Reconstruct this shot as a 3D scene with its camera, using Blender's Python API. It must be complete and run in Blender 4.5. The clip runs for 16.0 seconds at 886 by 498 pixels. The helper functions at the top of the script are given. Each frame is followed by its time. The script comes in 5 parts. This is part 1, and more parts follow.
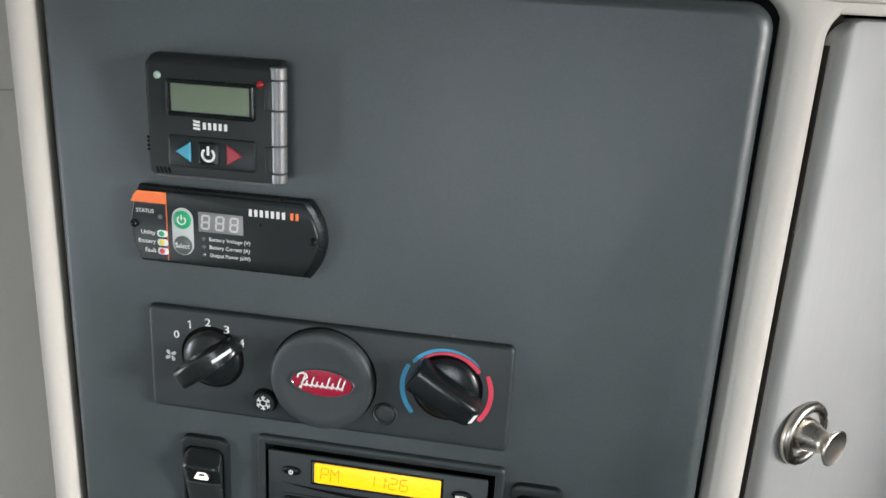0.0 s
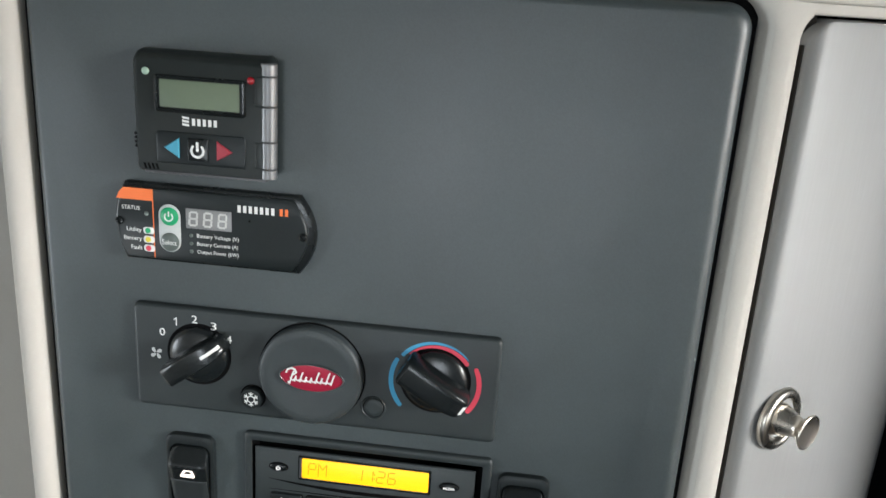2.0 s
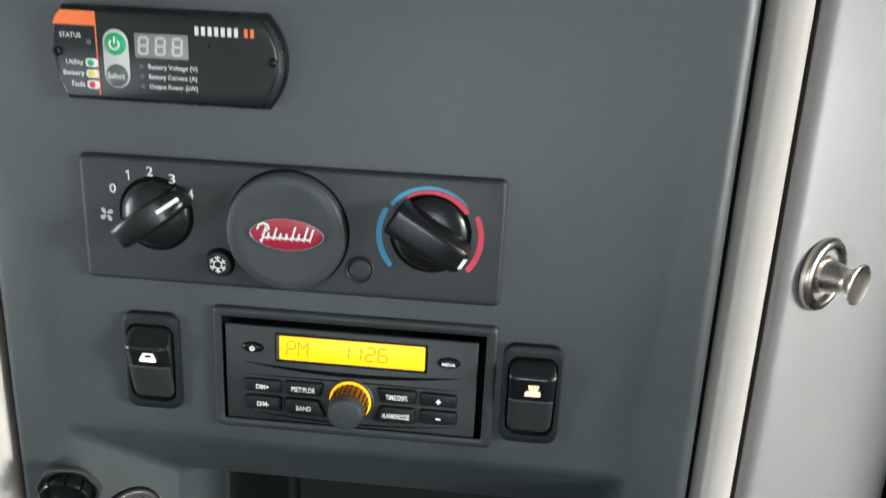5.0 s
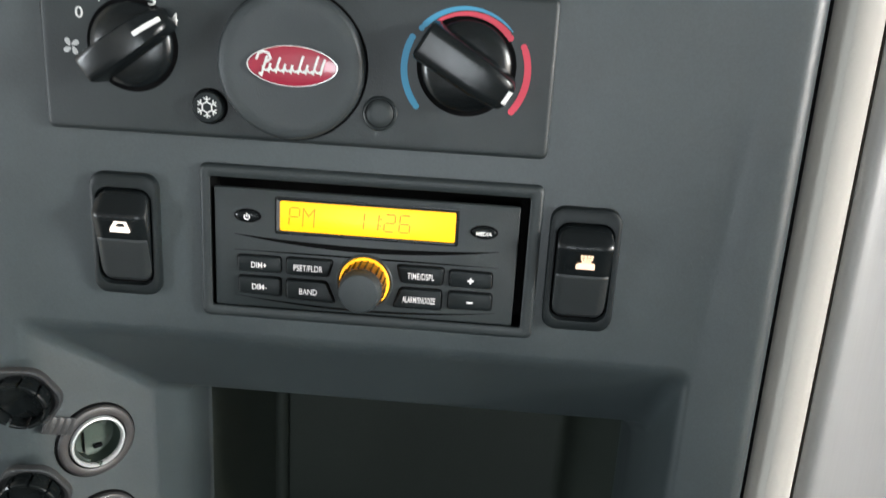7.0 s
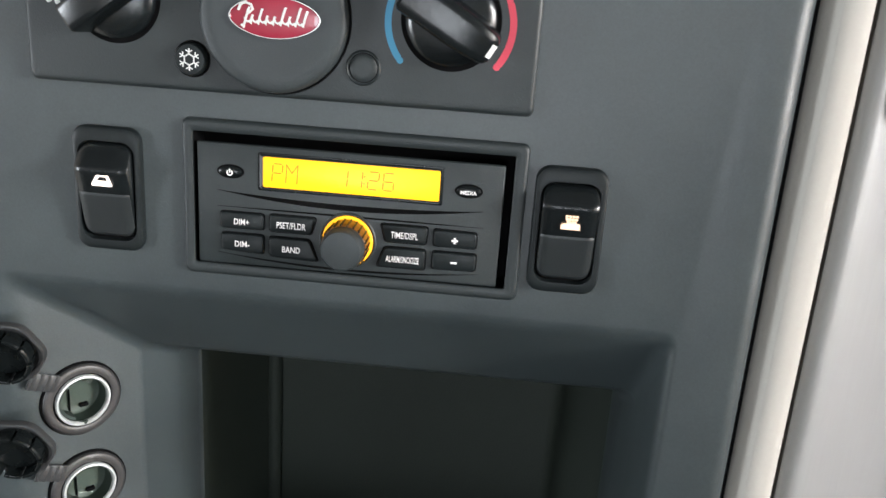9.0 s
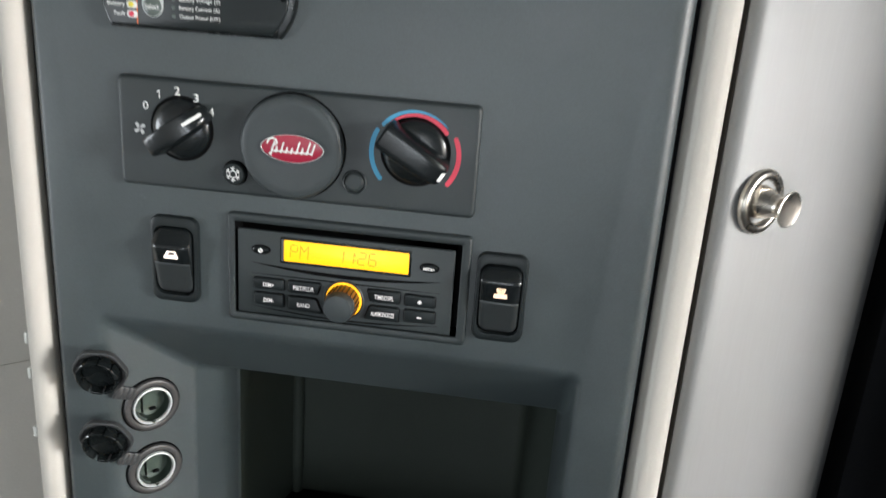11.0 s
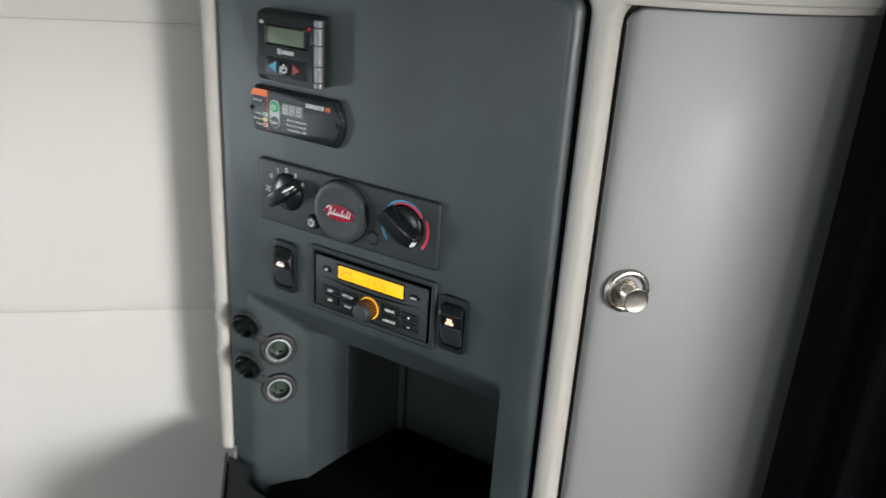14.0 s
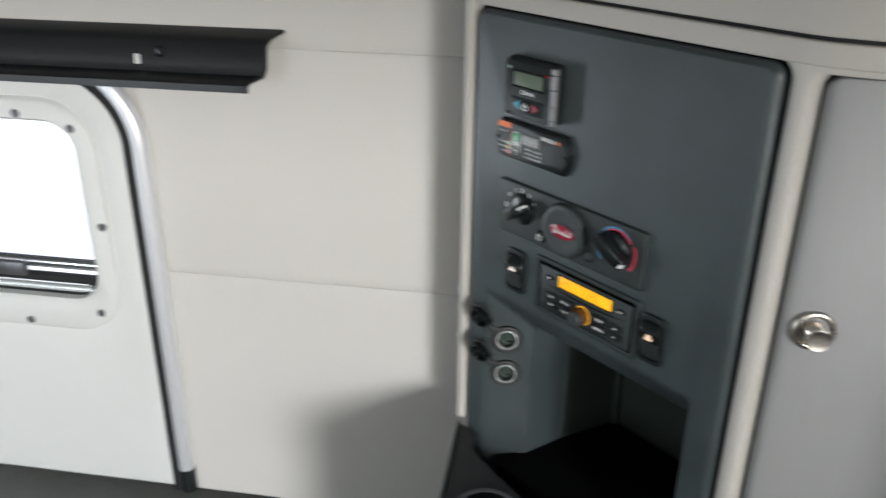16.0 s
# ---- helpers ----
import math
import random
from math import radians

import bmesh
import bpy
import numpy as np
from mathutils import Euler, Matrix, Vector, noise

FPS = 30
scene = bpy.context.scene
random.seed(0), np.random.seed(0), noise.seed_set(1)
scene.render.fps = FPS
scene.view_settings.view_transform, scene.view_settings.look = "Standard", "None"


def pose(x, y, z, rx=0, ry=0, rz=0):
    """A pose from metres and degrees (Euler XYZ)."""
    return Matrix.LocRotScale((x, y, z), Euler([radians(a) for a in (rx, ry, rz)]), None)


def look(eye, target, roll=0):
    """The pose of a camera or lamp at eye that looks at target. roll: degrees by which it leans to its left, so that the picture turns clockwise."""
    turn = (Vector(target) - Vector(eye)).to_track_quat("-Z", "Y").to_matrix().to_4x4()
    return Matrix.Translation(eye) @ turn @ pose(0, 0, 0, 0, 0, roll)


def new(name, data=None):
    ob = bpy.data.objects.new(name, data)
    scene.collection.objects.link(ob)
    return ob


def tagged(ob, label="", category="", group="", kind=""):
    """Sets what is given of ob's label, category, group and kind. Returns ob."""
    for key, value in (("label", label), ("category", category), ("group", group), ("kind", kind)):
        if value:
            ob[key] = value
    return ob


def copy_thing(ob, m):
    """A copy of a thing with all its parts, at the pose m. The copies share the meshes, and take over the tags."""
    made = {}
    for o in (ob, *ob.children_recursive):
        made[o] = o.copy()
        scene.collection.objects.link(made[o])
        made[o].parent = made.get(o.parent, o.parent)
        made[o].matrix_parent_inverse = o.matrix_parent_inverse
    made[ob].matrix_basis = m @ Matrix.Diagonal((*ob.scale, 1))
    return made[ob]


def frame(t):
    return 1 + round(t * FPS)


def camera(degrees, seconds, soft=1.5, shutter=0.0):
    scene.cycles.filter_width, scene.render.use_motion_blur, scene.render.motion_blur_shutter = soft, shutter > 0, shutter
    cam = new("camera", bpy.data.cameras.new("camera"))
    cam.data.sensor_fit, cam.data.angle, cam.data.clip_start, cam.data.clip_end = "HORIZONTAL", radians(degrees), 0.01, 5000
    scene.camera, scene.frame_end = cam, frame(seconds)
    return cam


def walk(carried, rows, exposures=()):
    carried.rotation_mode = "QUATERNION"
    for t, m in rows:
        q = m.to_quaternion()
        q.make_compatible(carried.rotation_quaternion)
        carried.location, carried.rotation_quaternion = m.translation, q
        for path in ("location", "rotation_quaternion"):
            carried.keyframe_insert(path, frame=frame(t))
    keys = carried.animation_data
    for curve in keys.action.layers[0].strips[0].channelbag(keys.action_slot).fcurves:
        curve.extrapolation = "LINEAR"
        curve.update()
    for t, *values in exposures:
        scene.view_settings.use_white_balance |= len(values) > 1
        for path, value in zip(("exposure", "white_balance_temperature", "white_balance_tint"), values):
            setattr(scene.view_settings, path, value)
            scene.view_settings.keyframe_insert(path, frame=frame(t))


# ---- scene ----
cam = camera(56.0, 16.0, soft=1.4, shutter=0.75)
PATH = [
    (0, (0.0929, -0.4022, 1.2861), (-0.2008, 1.479, 0.674), 3.19),
    (0.5, (0.0862, -0.4126, 1.2866), (-0.1728, 1.4719, 0.6688), 4.11),
    (1, (0.0865, -0.4118, 1.2862), (-0.1544, 1.4859, 0.7024), 4.03),
    (1.5, (0.0816, -0.413, 1.287), (-0.1318, 1.4867, 0.6994), 4.10),
    (2, (0.0758, -0.4121, 1.2836), (-0.1072, 1.4862, 0.6812), 3.75),
    (2.5, (0.0779, -0.412, 1.2662), (-0.0949, 1.4885, 0.6676), 3.53),
    (3, (0.0786, -0.4048, 1.2479), (-0.084, 1.4928, 0.6375), 3.27),
    (3.5, (0.0788, -0.4024, 1.2343), (-0.0928, 1.4941, 0.6229), 2.77),
    (4, (0.0768, -0.3998, 1.2165), (-0.0769, 1.4991, 0.6079), 2.64),
    (4.2, (0.0765, -0.3959, 1.2187), (-0.0765, 1.4924, 0.5778), 2.64),
    (6.3, (0.0566, -0.3464, 1.1201), (-0.0762, 1.5739, 0.577), 3.08),
    (6.5, (0.0528, -0.3423, 1.1157), (-0.0583, 1.5729, 0.5503), 3.09),
    (7, (0.0478, -0.3355, 1.1039), (-0.043, 1.5781, 0.5293), 3.39),
    (7.5, (0.0484, -0.3295, 1.0934), (-0.0347, 1.5784, 0.4993), 3.66),
    (8, (0.0496, -0.3256, 1.0894), (-0.0553, 1.5687, 0.4566), 3.70),
    (8.5, (0.0534, -0.3273, 1.0878), (-0.0552, 1.5765, 0.4848), 4.00),
    (9, (0.0602, -0.3341, 1.0921), (-0.0569, 1.5687, 0.4874), 4.00),
    (9.2, (0.0655, -0.3397, 1.0913), (-0.0668, 1.566, 0.4991), 4.04),
    (11.3, (0.1175, -0.4615, 1.1934), (-0.1289, 1.4154, 0.5481), 4.01),
    (11.5, (0.1275, -0.4708, 1.2054), (-0.1483, 1.4008, 0.5566), 3.82),
    (12, (0.1577, -0.4965, 1.2413), (-0.1836, 1.357, 0.5721), 3.36),
    (12.5, (0.1997, -0.5198, 1.2605), (-0.3155, 1.2854, 0.5707), 3.65),
    (13, (0.2538, -0.5371, 1.2804), (-0.3264, 1.2448, 0.5815), 4.61),
    (13.5, (0.3296, -0.5538, 1.3047), (-0.4709, 1.1294, 0.5795), 3.61),
    (14, (0.4087, -0.5674, 1.3384), (-0.5297, 1.0246, 0.5735), 3.68),
    (14.5, (0.4621, -0.5829, 1.352), (-0.6522, 0.881, 0.5677), 3.82),
    (15, (0.4907, -0.5879, 1.3595), (-0.6951, 0.8171, 0.5722), 4.34),
    (15.5, (0.521, -0.5858, 1.3876), (-0.7818, 0.7004, 0.5824), 2.73),
    (16, (0.5088, -0.6134, 1.4201), (-0.897, 0.5408, 0.5885), 0.74),
]
walk(cam, [(t, look(eye, target, roll)) for t, eye, target, roll in PATH],
     exposures=[(0, 0.50, 6050, 9), (4.2, 0.58, 6050, 7), (6.3, 0.57, 6100, 7), (8, 0.76, 6150, 11), (9.2, 0.74, 6150, 11), (11.5, 0.50, 6100, 9), (13, 0.23, 6000, 9), (14.5, 0.01, 6000, 9), (16, -0.14, 6000, 9)])

# ---- plan ----
# The fascia lies in the plane y = 0 and faces -y; z is up. The side wall stands at an angle behind it.
WN = Vector((0.6684, -0.7438, 0))          # side wall's normal, into the cab
WU = Vector((-0.7438, -0.6684, 0))         # along the side wall, towards the bunk
W0 = Vector((-0.1633, 0.1818, 0))          # the wall's foot point


def wall_point(u, n, z):
    p = W0 + WU * u + WN * n
    return Vector((p.x, p.y, z))


# wall frame: local x = along the wall to the viewer's right, local y = into the wall, local z = up
WALL = Matrix(((-WU.x, -WN.x, 0, W0.x), (-WU.y, -WN.y, 0, W0.y), (0, 0, 1, 0), (0, 0, 0, 1)))

# ---- light ----
world = bpy.data.worlds.new("sky")
scene.world = world
world.use_nodes = True
wn = world.node_tree.nodes
sky = wn.new("ShaderNodeTexSky")
sky.sky_type, sky.sun_disc = "NISHITA", False
sky.sun_elevation, sky.sun_rotation = radians(10), radians(111)
world.node_tree.links.new(sky.outputs[0], wn["Background"].inputs[0])
wn["Background"].inputs[1].default_value = 0.05


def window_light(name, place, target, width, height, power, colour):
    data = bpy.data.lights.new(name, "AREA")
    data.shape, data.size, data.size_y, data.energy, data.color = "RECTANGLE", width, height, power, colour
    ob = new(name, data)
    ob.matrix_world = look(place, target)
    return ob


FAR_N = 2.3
# low veiled sun through the assumed window across the cab
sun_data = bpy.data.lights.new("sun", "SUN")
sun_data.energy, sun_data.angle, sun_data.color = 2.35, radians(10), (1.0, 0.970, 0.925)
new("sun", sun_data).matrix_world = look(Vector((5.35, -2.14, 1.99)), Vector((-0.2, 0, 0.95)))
# added fill lamps, set at two assumed window openings out of view across the cab
window_light("bunk_fill_light", wall_point(1.86, FAR_N - 0.02, 0.90), wall_point(1.5, 0.0, 1.0), 0.80, 0.54, 12.5, (0.95, 0.985, 1.0))
window_light("front_fill_light", wall_point(-0.865, FAR_N - 0.02, 1.02), wall_point(-0.865, 0.0, 1.0), 1.80, 0.60, 9.0, (0.95, 0.985, 1.0))
# sky light in the opening of the access door's window
window_light("door_window_light", wall_point(0.95, 0.012, 0.94), wall_point(0.95, 1.0, 0.94), 0.42, 0.22, 11.0, (0.95, 0.99, 1.0))


# ---- materials ----
def material(name, colour, rough=0.5, metal=0.0, grain=0.0, grain_scale=900.0, vary=0.0, vary_scale=14.0,
             bump=0.0, emit=0.0, emit_colour=None, coat=0.0, rough_vary=0.0, spec=0.5, stretch=None):
    m = bpy.data.materials.new(name)
    m.use_nodes = True
    nt = m.node_tree
    b = nt.nodes["Principled BSDF"]
    b.inputs["Roughness"].default_value, b.inputs["Metallic"].default_value = rough, metal
    b.inputs["Coat Weight"].default_value = coat
    b.inputs["Specular IOR Level"].default_value = spec
    b.inputs["Base Color"].default_value = (*colour, 1)
    tc = nt.nodes.new("ShaderNodeTexCoord")
    coords = tc.outputs["Object"]
    if stretch:
        mp = nt.nodes.new("ShaderNodeMapping")
        mp.inputs["Scale"].default_value = stretch
        nt.links.new(coords, mp.inputs[0])
        fine_coords = mp.outputs[0]
    else:
        fine_coords = coords
    fine = nt.nodes.new("ShaderNodeTexNoise")
    fine.inputs["Scale"].default_value, fine.inputs["Detail"].default_value = grain_scale, 2.0
    nt.links.new(fine_coords, fine.inputs["Vector"])
    if vary or grain:
        broad = nt.nodes.new("ShaderNodeTexNoise")
        broad.inputs["Scale"].default_value, broad.inputs["Detail"].default_value = vary_scale, 5.0
        nt.links.new(coords, broad.inputs["Vector"])
        add = nt.nodes.new("ShaderNodeMath")
        add.operation = "MULTIPLY_ADD"
        nt.links.new(broad.outputs[0], add.inputs[0])
        add.inputs[1].default_value, add.inputs[2].default_value = 2 * vary, 1 - vary
        add2 = nt.nodes.new("ShaderNodeMath")
        add2.operation = "MULTIPLY_ADD"
        nt.links.new(fine.outputs[0], add2.inputs[0])
        add2.inputs[1].default_value = 2 * grain
        sub = nt.nodes.new("ShaderNodeMath")
        sub.operation = "SUBTRACT"
        nt.links.new(add.outputs[0], sub.inputs[0])
        sub.inputs[1].default_value = grain
        nt.links.new(sub.outputs[0], add2.inputs[2])
        mul = nt.nodes.new("ShaderNodeVectorMath")
        mul.operation = "SCALE"
        mul.inputs[0].default_value = colour
        nt.links.new(add2.outputs[0], mul.inputs["Scale"])
        nt.links.new(mul.outputs[0], b.inputs["Base Color"])
        if rough_vary:
            rv = nt.nodes.new("ShaderNodeMapRange")
            rv.inputs["From Min"].default_value, rv.inputs["From Max"].default_value = 0.3, 0.7
            rv.inputs["To Min"].default_value, rv.inputs["To Max"].default_value = rough - rough_vary, rough + rough_vary
            nt.links.new(broad.outputs[0], rv.inputs["Value"])
            nt.links.new(rv.outputs[0], b.inputs["Roughness"])
    if bump:
        bp = nt.nodes.new("ShaderNodeBump")
        bp.inputs["Strength"].default_value, bp.inputs["Distance"].default_value = bump, 0.0004
        nt.links.new(fine.outputs[0], bp.inputs["Height"])
        nt.links.new(bp.outputs[0], b.inputs["Normal"])
    if emit:
        b.inputs["Emission Color"].default_value = (*(emit_colour or colour), 1)
        b.inputs["Emission Strength"].default_value = emit
    return m


FASCIA = material("slate_plastic", (0.0362, 0.0466, 0.0490), 0.46, grain=0.22, grain_scale=1100, vary=0.42, vary_scale=11, bump=0.16, rough_vary=0.05, spec=0.72)
PLATE = material("charcoal_plastic", (0.0190, 0.0248, 0.0256), 0.46, grain=0.12, grain_scale=1500, vary=0.1, vary_scale=30, bump=0.25, rough_vary=0.06)
DISC = material("soft_grey_plastic", (0.0310, 0.0380, 0.0398), 0.48, grain=0.1, grain_scale=1800, vary=0.1, vary_scale=40, bump=0.2)
BLACK = material("black_plastic", (0.0095, 0.0128, 0.0134), 0.42, spec=0.28, grain=0.12, grain_scale=1600, vary=0.1, vary_scale=50, bump=0.15)
GLOSS = material("gloss_black_plastic", (0.0066, 0.0084, 0.0086), 0.26, spec=0.32, vary=0.1, vary_scale=60, rough_vary=0.06)
# near-black that puts the shade of gaps and holes into the colour
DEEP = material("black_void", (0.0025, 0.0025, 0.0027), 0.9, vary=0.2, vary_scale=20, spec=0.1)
LINER = material("dark_recess_lining", (0.032, 0.0400, 0.0330), 0.6, grain=0.15, grain_scale=900, vary=0.15, vary_scale=14, bump=0.2, spec=0.3)
TRAY = material("black_tray_plastic", (0.008, 0.0085, 0.009), 0.38, grain=0.12, grain_scale=1200, vary=0.1, vary_scale=20, bump=0.15)
TRIM = material("bright_satin_trim", (0.80, 0.81, 0.83), 0.36, metal=0.5, vary=0.03, vary_scale=12)
ROCKER = material("satin_black_rocker", (0.0072, 0.0092, 0.0098), 0.26, grain=0.1, grain_scale=1800, vary=0.1, vary_scale=60, bump=0.1)
RUBBER = material("black_rubber", (0.008, 0.0082, 0.0085), 0.75, grain=0.2, grain_scale=700, vary=0.2, vary_scale=20, bump=0.4)
BEIGE = material("warm_beige_paint", (0.478, 0.455, 0.41), 0.6, spec=0.3, grain=0.02, grain_scale=800, vary=0.03, vary_scale=12, bump=0.08, rough_vary=0.05)
DOOR = material("satin_taupe_laminate", (0.252, 0.252, 0.247), 0.52, metal=0.1, spec=0.5, grain=0.05, grain_scale=500, vary=0.04, vary_scale=9, bump=0.12, rough_vary=0.05, stretch=(1, 1, 0.06))
VINYL = material("cream_padded_vinyl", (0.575, 0.556, 0.513), 0.62, grain=0.035, grain_scale=600, vary=0.03, vary_scale=6, bump=0.3)
WHITE = material("white_moulded_plastic", (0.66, 0.665, 0.635), 0.45, grain=0.02, grain_scale=600, vary=0.03, vary_scale=10, bump=0.1)
CHROME = material("polished_chrome", (0.80, 0.80, 0.82), 0.12, metal=1.0, vary=0.03, vary_scale=40, rough_vary=0.04)
NICKEL = material("brushed_nickel", (0.60, 0.565, 0.51), 0.29, metal=1.0, grain=0.1, grain_scale=1200, vary=0.06, vary_scale=60, bump=0.1, rough_vary=0.06)
COLLAR = material("socket_collar_metal", (0.056, 0.054, 0.053), 0.42, metal=0.35, grain=0.3, grain_scale=1500, vary=0.15, vary_scale=160, bump=0.25)
SPRING = material("socket_spring_steel", (0.050, 0.064, 0.055), 0.36, metal=0.5, vary=0.2, vary_scale=160)
CAP = material("socket_cap_plastic", (0.036, 0.037, 0.0375), 0.42, spec=0.4, grain=0.3, grain_scale=1400, vary=0.2, vary_scale=120, bump=0.25)
STEEL = material("socket_steel", (0.84, 0.86, 0.85), 0.34, metal=0.55, grain=0.08, grain_scale=900, vary=0.08, vary_scale=90)
# brown-black that paints the shade in the gap beside the cabinet door
GAP_SHADE = material("brown_black_gap_shade", (0.017, 0.0145, 0.0115), 0.9, grain=0.2, grain_scale=600, vary=0.2, vary_scale=20, bump=0.3, spec=0.2)
SOCKET_IN = material("socket_barrel_steel", (0.042, 0.058, 0.046), 0.52, metal=0.15, spec=0.3, vary=0.2, vary_scale=120)
# matt rocker black, lightened for the light its lower half faces
PAD_LIT = material("matt_switch_pad_toned_lit", (0.0185, 0.0222, 0.0230), 0.44, grain=0.12, grain_scale=1800, vary=0.1, vary_scale=60, bump=0.15)
CASE = material("dark_grey_case_plastic", (0.0125, 0.0160, 0.0155), 0.4, grain=0.12, grain_scale=1600, vary=0.12, vary_scale=40, bump=0.15, spec=0.35)
BARREL = material("satin_hinge_metal", (0.20, 0.20, 0.203), 0.42, metal=0.6, grain=0.06, grain_scale=1500, vary=0.06, vary_scale=90)
HINGE = material("satin_grey_hinge", (0.13, 0.13, 0.135), 0.32, metal=0.6, grain=0.06, grain_scale=1500, vary=0.06, vary_scale=90)
LCD = material("green_lcd", (0.115, 0.147, 0.098), 0.5, vary=0.06, vary_scale=60, spec=0.3)
INK = material("white_ink", (0.72, 0.72, 0.70), 0.6, grain=0.05, grain_scale=2500, vary=0.05, vary_scale=200)
SILVER_INK = material("silver_ink", (0.48, 0.50, 0.49), 0.5, vary=0.06, vary_scale=200)
ORANGE = material("orange_ink", (0.80, 0.17, 0.035), 0.5, vary=0.06, vary_scale=150)
RED_INK = material("red_ink", (0.60, 0.045, 0.080), 0.5, vary=0.06, vary_scale=150)
RED_KEY = material("dark_red_rubber", (0.30, 0.030, 0.045), 0.5, vary=0.06, vary_scale=150)
BLUE_INK = material("blue_ink", (0.050, 0.28, 0.46), 0.5, vary=0.06, vary_scale=150)
CYAN_INK = material("cyan_rubber", (0.06, 0.30, 0.42), 0.5, vary=0.06, vary_scale=150)
GREEN_INK = material("green_ink", (0.02, 0.33, 0.13), 0.45, vary=0.06, vary_scale=150)
YELLOW_INK = material("yellow_ink", (0.72, 0.60, 0.05), 0.45, vary=0.06, vary_scale=150)
BADGE = material("crimson_enamel", (0.30, 0.012, 0.035), 0.22, vary=0.12, vary_scale=120, coat=0.6)
RED_LED = material("red_lamp_lens", (0.26, 0.006, 0.012), 0.2, vary=0.1, vary_scale=300, coat=0.5)
GREEN_LED = material("pale_green_lamp_lens", (0.30, 0.42, 0.34), 0.2, vary=0.1, vary_scale=300, coat=0.5)
DARK_LED = material("dark_lamp_lens", (0.09, 0.11, 0.10), 0.3, vary=0.1, vary_scale=300)
DIGIT_BACK = material("grey_digit_window", (0.20, 0.20, 0.20), 0.35, vary=0.05, vary_scale=150)
DIGIT = material("pale_digit_segment", (0.52, 0.52, 0.50), 0.4, vary=0.05, vary_scale=200)
AMBER = material("amber_backlight", (0.4, 0.17, 0.0), 0.4, vary=0.05, vary_scale=50, emit=1.0, emit_colour=(1.0, 0.49, 0.0))
AMBER_RING = material("amber_light_ring", (0.9, 0.45, 0.02), 0.4, vary=0.08, vary_scale=300, emit=0.65, emit_colour=(1.0, 0.42, 0.0))
# the ring's spill on the knob's side, as amber colour and faint emission
AMBER_DARK = material("amber_glow_on_sleeve", (0.16, 0.055, 0.01), 0.3, vary=0.15, vary_scale=400, emit=0.05, emit_colour=(1.0, 0.4, 0.0))
SEGMENT = material("dim_lcd_segment", (0.30, 0.17, 0.0), 0.4, vary=0.05, vary_scale=200, emit=0.16, emit_colour=(1.0, 0.42, 0.0))
LIT_ICON = material("lit_icon", (0.8, 0.7, 0.62), 0.5, vary=0.05, vary_scale=200, emit=0.75, emit_colour=(1.0, 0.83, 0.72))
LIT_WARM = material("lit_warm_icon", (0.8, 0.6, 0.45), 0.5, vary=0.05, vary_scale=200, emit=0.55, emit_colour=(1.0, 0.66, 0.38))
KEY_INK = material("lit_key_legend", (0.75, 0.72, 0.70), 0.5, vary=0.05, vary_scale=300, emit=0.25, emit_colour=(1.0, 0.93, 0.90))
CURTAIN = material("black_curtain_cloth", (0.0045, 0.0048, 0.0056), 0.9, spec=0.1, grain=0.3, grain_scale=900, vary=0.2, vary_scale=10, bump=0.5)
CARPET = material("dark_grey_carpet", (0.060, 0.060, 0.055), 0.95, grain=0.4, grain_scale=500, vary=0.2, vary_scale=14, bump=0.8)
CEILING = material("grey_headliner", (0.19, 0.186, 0.176), 0.9, grain=0.06, grain_scale=500, vary=0.04, vary_scale=5, bump=0.4)
PADDING = material("taupe_padded_cloth", (0.45, 0.43, 0.405), 0.85, grain=0.08, grain_scale=600, vary=0.05, vary_scale=6, bump=0.3)
WORKTOP = material("dark_grey_worktop", (0.016, 0.0175, 0.0185), 0.6, grain=0.2, grain_scale=1200, vary=0.12, vary_scale=20, bump=0.3)
DAYLIGHT = material("bright_overcast_distance", (0.9, 0.9, 0.92), 0.9, vary=0.04, vary_scale=1.5, emit=1.6, emit_colour=(1.0, 0.985, 0.985))
GLASS = bpy.data.materials.new("window_glass")
GLASS.use_nodes = True
g = GLASS.node_tree.nodes["Principled BSDF"]
g.inputs["Transmission Weight"].default_value, g.inputs["Roughness"].default_value, g.inputs["IOR"].default_value = 1.0, 0.0, 1.01


# ---- building ----
def thing(name, label, category, place=(0, 0, 0), group="", kind=""):
    ob = new(name)
    ob.empty_display_size = 0.01
    ob.matrix_basis = Matrix.Translation(place)
    return tagged(ob, label, category, group, kind)


def part(name, bm, mat, parent=None, label="", smooth=40, local=False):
    """Links a bmesh, in world places, as one mesh object under a thing or a part."""
    bmesh.ops.recalc_face_normals(bm, faces=bm.faces)
    chain, m = parent, Matrix.Identity(4)
    while chain is not None and not local:
        m = m @ chain.matrix_basis.inverted() if chain.parent is None else m
        chain = chain.parent
    if parent is not None and not local:
        bm.transform(m)
    me = bpy.data.meshes.new(name)
    bm.to_mesh(me)
    bm.free()
    me.materials.append(mat)
    if smooth:
        me.shade_smooth()
        me.set_sharp_from_angle(angle=radians(smooth))
    ob = new(name, me)
    if parent is not None:
        ob.parent = parent
    if label:
        ob["label"] = label
    return ob


def structure(name, bm, mat, label, category, smooth=40):
    return tagged(part(name, bm, mat, None, smooth=smooth), label, category, kind="structure")


